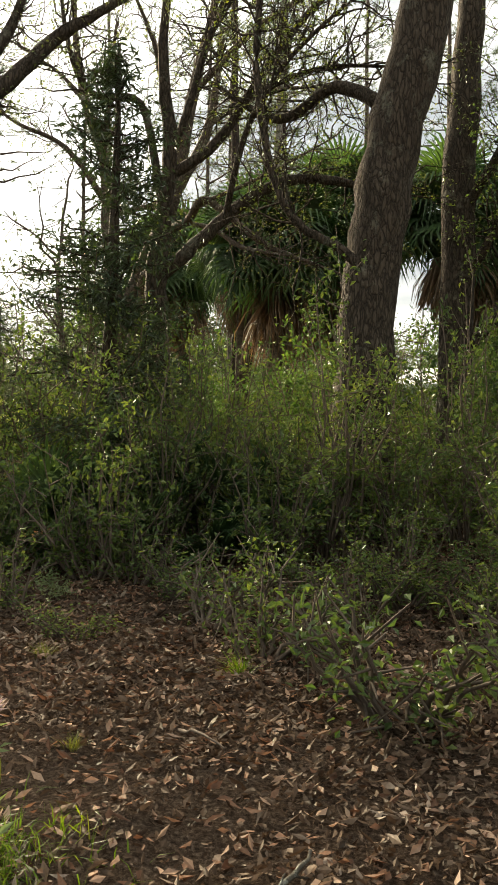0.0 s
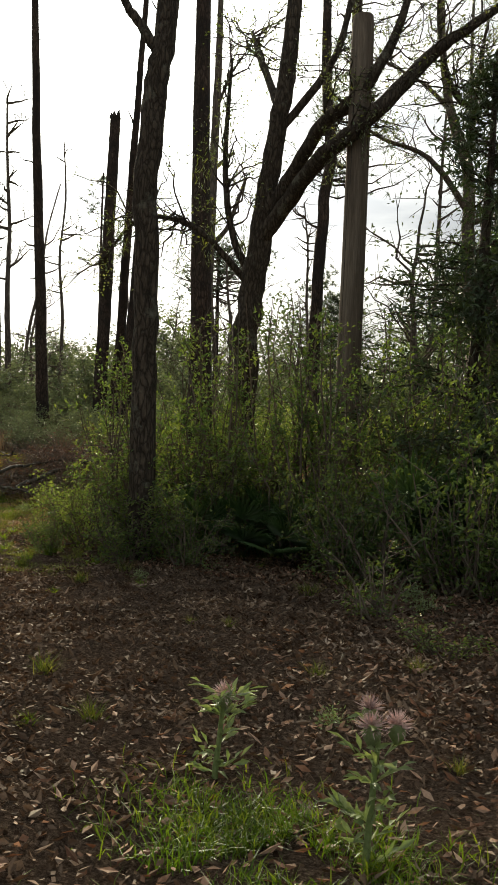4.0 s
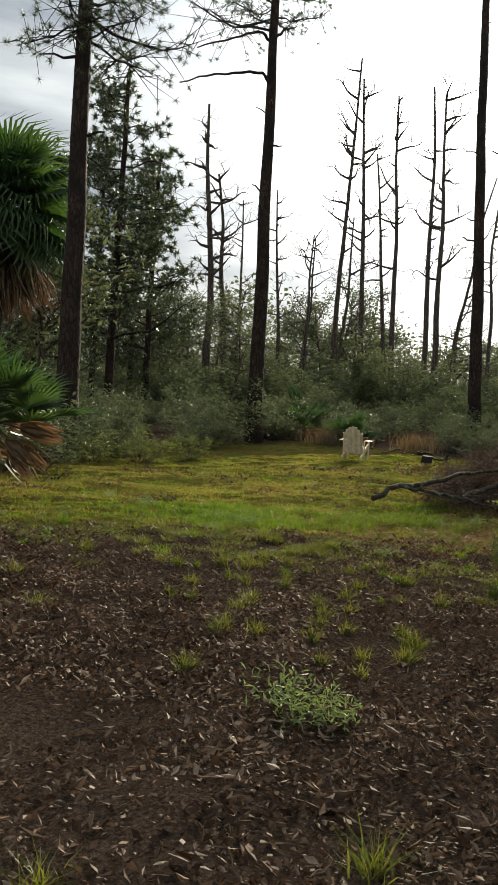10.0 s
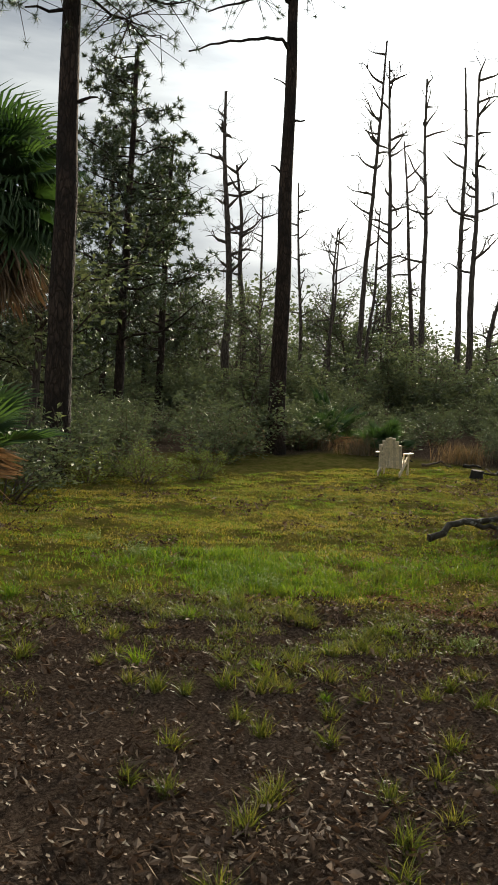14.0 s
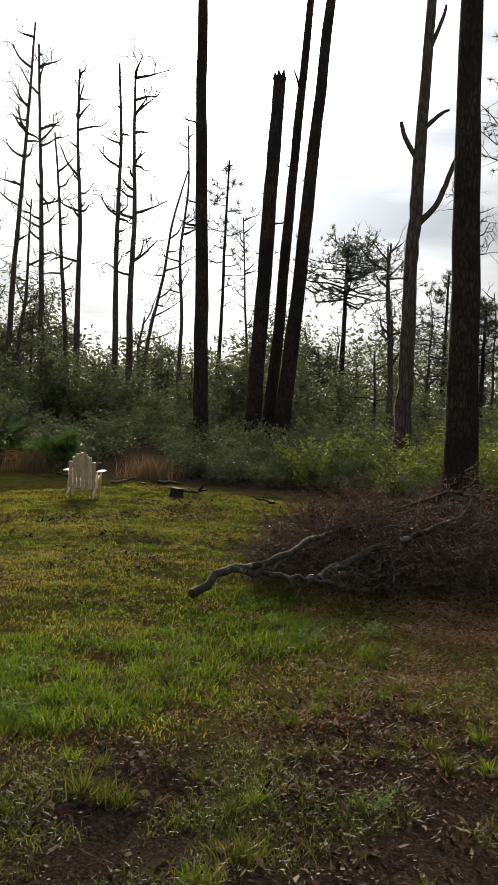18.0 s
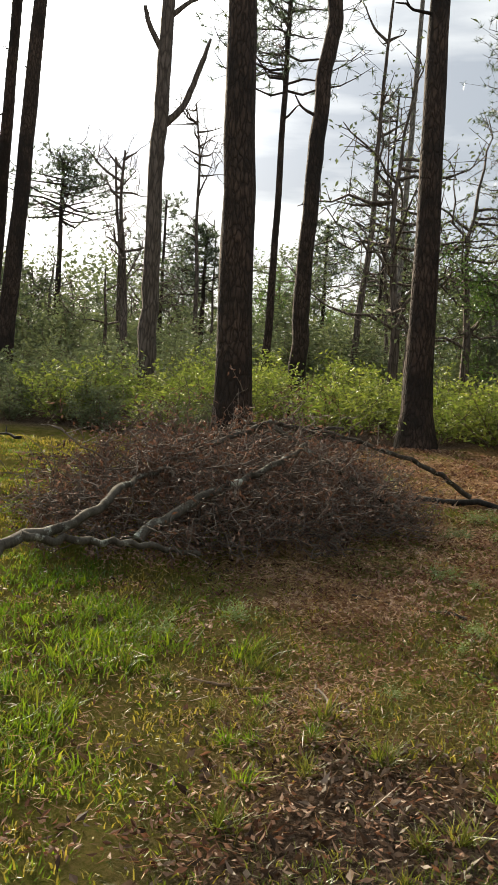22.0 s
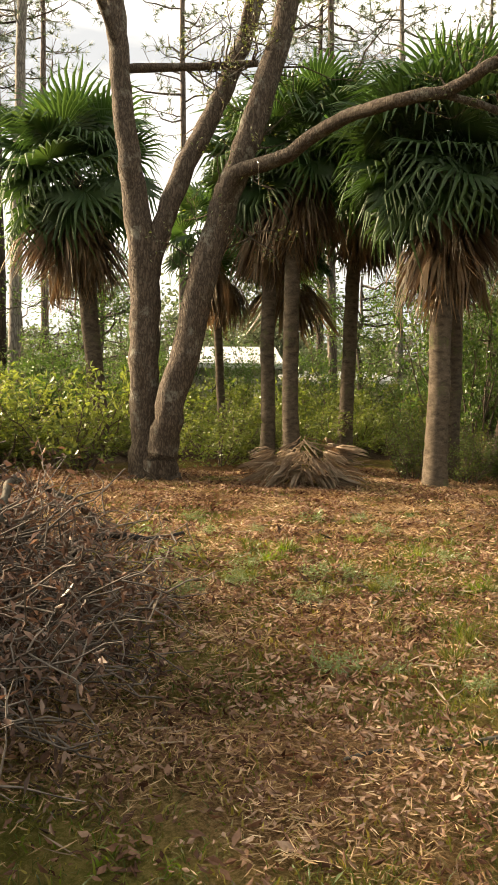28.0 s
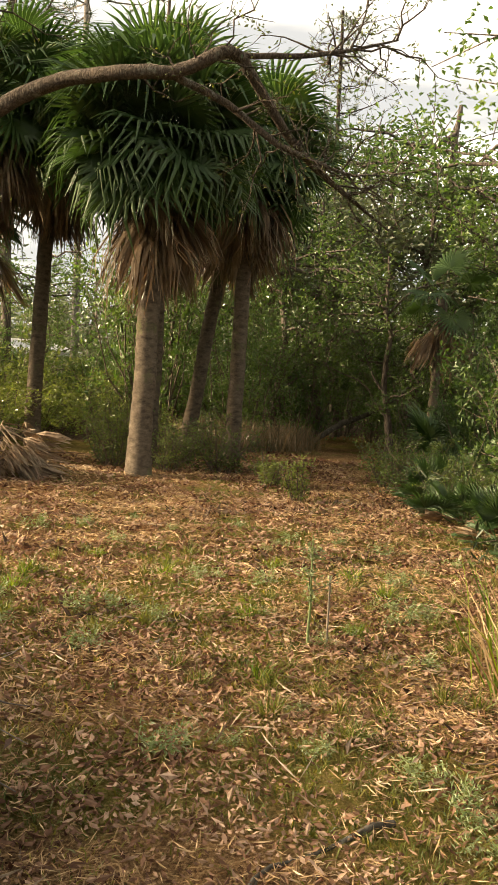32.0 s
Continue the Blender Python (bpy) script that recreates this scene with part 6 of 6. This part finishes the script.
# ---- thistles by the start ----
def thistle(x, y, h, seed, heads):
    rng = np.random.default_rng(seed)
    t = thing("thistle", (x, y, land_z(x, y)), "tall spiny thistle with pale pink flower heads", "thistle", "thistles")
    g = Geo()
    st = curve((0, 0, 0), (.02, .02, h), rng, 7, .06)
    tube(g, st, np.linspace(.014, .008, 7), 7)
    part("stem", g, THISTLE_GREEN, t)
    lg = Geo()
    for k in range(22):
        p, _ = along(st, rng.uniform(.0, .95))
        a = rng.uniform(0, 6.283)
        o = np.array([math.cos(a), math.sin(a), .5])
        for j in range(5):
            leaves(lg, (p + o * .025 * j)[None], rng, .07, .022, .2, o[None], spread=.6)
    part("leaf", lg, THISTLE_GREEN, t)
    for k in range(heads):
        a = k * 2.1 + .4
        p = st[-1] + (math.cos(a) * .06 * (heads > 1), math.sin(a) * .05 * (heads > 1), -.02 + .03 * (k % 2))
        hg, fg = Geo(), Geo()
        tube(hg, [p - (0, 0, .05), p - (0, 0, .02), p + (0, 0, .015)], [.012, .03, .022], 10)
        part("bud", hg, THISTLE_GREEN, t)
        needles(fg, np.repeat(p[None] + (0, 0, .01), 8, 0), np.tile([0, 0, 1.0], (8, 1)), rng, 26, .06, .006)
        part("flower", fg, THISTLE_PINK, t)


thistle(-2.16, 3.9, .5, 1, 3)
thistle(-2.95, 4.2, .36, 2, 1)

# ---- grass tufts and weeds on the soil ----


def tuft_mesh(seed, n, h, w, mat, spread=.05, lean=.9):
    rng = np.random.default_rng(seed)
    g = Geo()
    p = np.stack([rng.normal(size=n) * spread, rng.normal(size=n) * spread, np.zeros(n) - .01], 1)
    blades(g, p, rng, h, w, lean, .3)
    return g.mesh("blades", mat, False)


TUFTS = [tuft_mesh(600 + i, 70, .15, .0055, m, .022, 1.15) for i, m in enumerate((GRASS, TUFT_GRASS, TUFT_GRASS, TUFT_GRASS))]
WEEDS = [shrub_parts(620 + i, .16, .14, 8, 260, THISTLE_GREEN, (.042, .011), .5)[1] for i in range(2)]


def tuft(x, y, size=1.0, k=0, weed=False):
    t = thing("weed" if weed else "grass_tuft", (x, y, land_z(x, y)), "leafy weed on the bare soil" if weed else ("yellowing grass tuft on the soil" if k % 2 else "small green grass tuft growing from the litter"), "weed" if weed else "grass", "weeds" if weed else "grass tufts", "", R.uniform(0, 6.283), size)
    part("foliage", WEEDS[k % 2] if weed else TUFTS[k % 4], None, t)


tuft(-5.6, 4.15, 1.25, 0, True)
tuft(-5.45, 4.3, 1.0, 1, True)
for x, y, s in [(-6.38, 4.04, 1.0), (-7.12, 6.6, 1.0), (-4.39, 3.63, 1.3), (-10.1, 6.95, 1.2), (-6.1, 5.3, .9), (-6.4, 5.6, .9), (-6.0, 4.9, .8), (-7.6, 5.2, .9), (-7.9, 4.9, .8), (-8.3, 5.6, .9), (-7.2, 5.8, .8), (-8.8, 6.0, .9), (-7.0, 4.6, .9), (-3.1, 2.6, 1.2), (-3.3, 3.2, 1.0)] + [(-6.2 - .55 * (k % 6) + .2 * math.sin(k * 3.7), 4.6 + .38 * (k // 6) + .18 * math.cos(k * 5.1) + .12 * (k % 6), .7 + .3 * abs(math.sin(k))) for k in range(24)]:
    tuft(x, y, s, 1)
for n in range(210):
    x, y = R.uniform(-14, -1.5), R.uniform(1.8, 9.5)
    e = -.45 * (x + 11) + .89 * (y - 7)
    if inside(THICKET, x, y) or e > 1.2 or R.uniform() > .25 + .75 * math.exp(-((e + 1.2) / 1.6) ** 2):
        continue
    tuft(x, y, R.uniform(.5, 1.2), int(R.integers(4)), R.uniform() < .12)
for n in range(110):
    x, y = R.uniform(-11.2, -7.2), R.uniform(5.2, 10)
    if float(turf_edge(np.array(x), np.array(y))) > -2.4:
        tuft(x, y, R.uniform(.5, 1.1), int(R.integers(4)))
for n in range(190):
    x, y = R.uniform(-11.2, -5.5), R.uniform(8.2, 15.5)
    if lawn_mask(np.array(x), np.array(y)) > .4 and not (-13.5 < x < -9 and 10.8 < y < 16):
        tuft(x, y, R.uniform(.6, 1.3), int(R.integers(4)))

for n in range(150):
    x, y = R.uniform(-11, -4), R.uniform(9.2, 17.5)
    if lawn_mask(np.array(x), np.array(y)) > .4 and float(green_mask(np.array(x), np.array(y))) > .3 and not (-13 < x < -9.6 and 11.4 < y < 16):
        tuft(x, y, R.uniform(.4, .9), int(R.integers(2)), True)

# ---- grass, straw and litter ----


def scatter(n, x0, x1, y0, y1, weight, rng):
    x, y = rng.uniform(x0, x1, n), rng.uniform(y0, y1, n)
    keep = rng.uniform(0, 1, n) < weight(x, y)
    x, y = x[keep], y[keep]
    return np.stack([x, y, land(x, y)], 1)


def stuff(name, g, mat, label, category):
    tagged(new(name, g.mesh(name, mat, False)), label, category, "", "stuff")


def near(x, y, a=7.0, b=17.0):
    """How thick to sow: full near the walk, thinner away from it."""
    d = np.hypot(np.maximum(np.maximum(-11.5 - x, x + 2), 0), np.maximum(np.maximum(2 - y, y - 10), 0))
    return smooth(b, a * .2, d)


rng = np.random.default_rng(900)


def turf_weight(x, y):
    """Thick and thin places in the turf."""
    return np.clip(.4 + .22 * lush_mask(x, y) + 1.5 * (patch(x, y, .8) - .5) + 1.5 * (patch(x, y, .22, 3.0) - .5), .04, 1)


def walk_far(x, y):
    """Distance from the stretch walked last, from which the clearing is seen."""
    return np.hypot(np.asarray(x) + 10.3, np.asarray(y) - 9.8)


g = Geo()
p = scatter(560000, -20, -8, 4.5, 18, lambda x, y: lawn_mask(x, y) * (1 - straw_mask(x, y)) * turf_weight(x, y) * (.25 + .75 * np.maximum(lush_mask(x, y), .35 * near(x, y))), rng)
d = np.hypot(p[:, 0] + 7, p[:, 1] - 5)
lush = lush_mask(p[:, 0], p[:, 1])
blades(g, p, rng, (.03 + .065 * lush) * (.45 + 1.1 * patch(p[:, 0], p[:, 1], .22, 3.0)), .003 + .0007 * d, .9, .45)
stuff("lawn_grass", g, GRASS, "short green and yellowing mown grass on the clearing", "grass")
g = Geo()
p = scatter(330000, -20, -6, 4.5, 18, lambda x, y: lawn_mask(x, y) * (1 - .5 * straw_mask(x, y)) * (1 - .7 * lush_mask(x, y)) * np.clip(.5 + 1.8 * (patch(x, y, 1.1, 11.0) - .5) + 1.6 * (patch(x, y, .3, 7.0) - .5), .03, 1) * (.35 + .65 * near(x, y)), rng)
d = np.hypot(p[:, 0] + 7, p[:, 1] - 5)
blades(g, p, rng, .045, .004 + .0006 * d, 1.0, .6)
stuff("yellow_grass", g, YELLOW_GRASS, "short yellowing grass among the green", "grass")
g = Geo()
p = scatter(300000, -12, 0, 8, 21, lambda x, y: lawn_mask(x, y) * straw_mask(x, y) * (.1 + .9 * green_mask(x, y)) * np.clip(1.25 - .08 * walk_far(x, y), .25, 1), rng)
d = walk_far(p[:, 0], p[:, 1])
blades(g, p, rng, .05 * (.5 + 1.1 * patch(p[:, 0], p[:, 1], .25, 21.0)), .004 + .0007 * d, 1.1, .5)
stuff("clearing_grass", g, TUFT_GRASS, "green grass patches in the brown clearing", "grass")
g = Geo()
p = scatter(170000, -12, -6.5, 4.5, 10, lambda x, y: (1 - lawn_mask(x, y)) * smooth(-2.6, -.2, turf_edge(x, y)) * smooth(.46, .64, .6 * patch(x, y, .6, 41.0) + .4 * patch(x, y, .2, 43.0)), rng)
blades(g, p, rng, .06, .0045, 1.2, .5)
stuff("sparse_grass", g, TUFT_GRASS, "thin grass coming up through the leaf litter", "grass")
g = Geo()
p = scatter(560000, -12, 2, 8, 22, lambda x, y: lawn_mask(x, y) * np.maximum(straw_mask(x, y), .3) * np.clip(.6 + 1.6 * (patch(x, y, .7, 13.0) - .5) + 1.2 * (patch(x, y, .25, 19.0) - .5) - .3 * green_mask(x, y), .06, 1) * np.clip(1.3 - .1 * walk_far(x, y), .2, 1), rng)
d = walk_far(p[:, 0], p[:, 1])[:, None]
p[:, 2] += rng.uniform(.004, .045, len(p))
lying(g, p, rng, .05 + .006 * d, .003 + .0008 * d, .3, .16)
stuff("straw", g, STRAW, "dry straw and mown stalks lying over the ground", "straw")
g = Geo()
p = scatter(470000, -12, 3, 8, 22, lambda x, y: smooth(-.2, .3, lawn_mask(x, y)) * np.maximum(straw_mask(x, y), .4) * np.clip(.45 + 1.7 * (patch(x, y, .55, 23.0) - .5) + 1.3 * (patch(x, y, .2, 29.0) - .5), .04, 1) * np.clip(1.3 - .1 * walk_far(x, y), .22, 1), rng)
d = walk_far(p[:, 0], p[:, 1])[:, None]
p[:, 2] += rng.uniform(.006, .04, len(p))
lying(g, p, rng, .027 + .0036 * d, .0105 + .0018 * d, .5, .5)
stuff("brown_leaf_litter", g, DEAD_LEAF, "curled brown oak leaves strewn over the dry clearing", "leaf litter")
# thick dry stalks and frond strips on the brown ground
g = Geo()
p = scatter(5200, -11.8, -2, 8.4, 18, lambda x, y: lawn_mask(x, y) * straw_mask(x, y) * smooth(.42, .62, patch(x, y, 1.0, 31.0)) * np.clip(1.3 - .1 * walk_far(x, y), .2, 1), rng)
p[:, 2] += rng.uniform(.02, .06, len(p))
lying(g, p, rng, .17, .008, .2, .08)
stuff("dry_stalks", g, STRAW_FROND, "pale broken stalks and frond strips on the ground", "straw")


def litter_weight(x, y):
    bare = 1 - lawn_mask(x, y)
    return np.clip(bare * (.6 + 1.5 * (patch(x, y, 1.4, 2.0) - .5) + 1.2 * (patch(x, y, .3, 6.0) - .5)) + .16 * smooth(.52, .72, patch(x, y, .8, 37.0)) * (1 - .6 * lush_mask(x, y)), 0, 1) * near(x, y, 5, 16)


g = Geo()
p = scatter(640000, -18, 2, 1.2, 17, litter_weight, rng)
p[:, 2] += rng.uniform(.006, .035, len(p))
k = np.clip(((p[:, 0] + 1) * -10 + (p[:, 1] - 1.5) * 7.5) / 156, 0, 1)
d = np.maximum(np.hypot(p[:, 0] + 1 + 10 * k, p[:, 1] - 1.5 - 7.5 * k) - 2, 0)[:, None]
f = np.exp(np.clip(rng.normal(size=(len(p), 1)) * .45, -1, .7))
lying(g, p, rng, (.032 + .004 * d) * f, (.0155 + .002 * d) * f ** .7, .5, .45)
stuff("leaf_litter", g, LITTER_LEAF, "fallen brown oak leaves scattered over the damp soil", "leaf litter")
g = Geo()
p = scatter(60000, -11, 3, 1.2, 17, lambda x, y: (1 - lawn_mask(x, y)) * .7 * smooth(-4.5, -2.5, x) + .7 * straw_mask(x, y) * lawn_mask(x, y) * smooth(.45, .65, patch(x, y, .9, 17.0)), rng)
p[:, 2] += .024
lying(g, p, rng, .06, .026, .32, .4)
stuff("large_leaf_litter", g, DEAD_LEAF, "larger reddish dead leaves on the soil", "leaf litter")
g = Geo()
p = scatter(60000, -3.8, -1.0, 2.8, 4.8, lambda x, y: np.exp(-((x + 2.45) / .42) ** 2 - ((y - 3.85) / .3) ** 2) * smooth(.25, .55, patch(x, y, .22, 47.0)), rng)
blades(g, p, rng, .1, .0055, 1.2, .5)
stuff("long_grass", g, GRASS, "patch of long green grass round the thistles", "grass")
# tall dry grass behind the chair
for n, (x, y, s) in enumerate([(-20.3, 18.6, .75), (-24.8, 17.2, .8), (-23.0, 17.6, .7), (-26.2, 16.2, .8), (1.8, 22.6, 1.0), (2.6, 22.4, .9), (3.4, 22.2, 1.0), (4.4, 22.3, .8)]):
    rr = np.random.default_rng(700 + n)
    t = thing("tall_grass", (x, y, land_z(x, y)), "clump of tall rust-brown dry grass", "grass", "tall dry grass", "", 0.0, s)
    g = Geo()
    q = np.stack([rr.normal(size=500) * .42, rr.normal(size=500) * .35, np.zeros(500)], 1)
    blades(g, q, rr, .8, .014, .45, .4)
    tagged(part("foliage", g, RUST_GRASS, t), kind="stuff")
# reeds at the thicket's corner
t = thing("tall_grass", (-7.6, 11.7, land_z(-7.6, 11.7)), "clump of tall green and straw-coloured grass with a rusty plume", "grass")
rr = np.random.default_rng(720)
for k, mat in enumerate((GRASS, STRAW)):
    g = Geo()
    q = np.stack([rr.normal(size=36) * .09, rr.normal(size=36) * .09, np.zeros(36)], 1)
    blades(g, q, rr, .85, .012, .7, .4)
    tagged(part("foliage", g, mat, t), kind="stuff")
g = Geo()
tube(g, [(0, 0, 0), (-.02, .05, .9), (.02, .1, 1.25)], [.006, .005, .003], 5)
leaves(g, np.linspace((-.01, .06, .95), (.02, .1, 1.28), 60) + rr.normal(size=(60, 3)) * .008, rr, .05, .008, .8)
part("plume", g, RUST_GRASS, t)
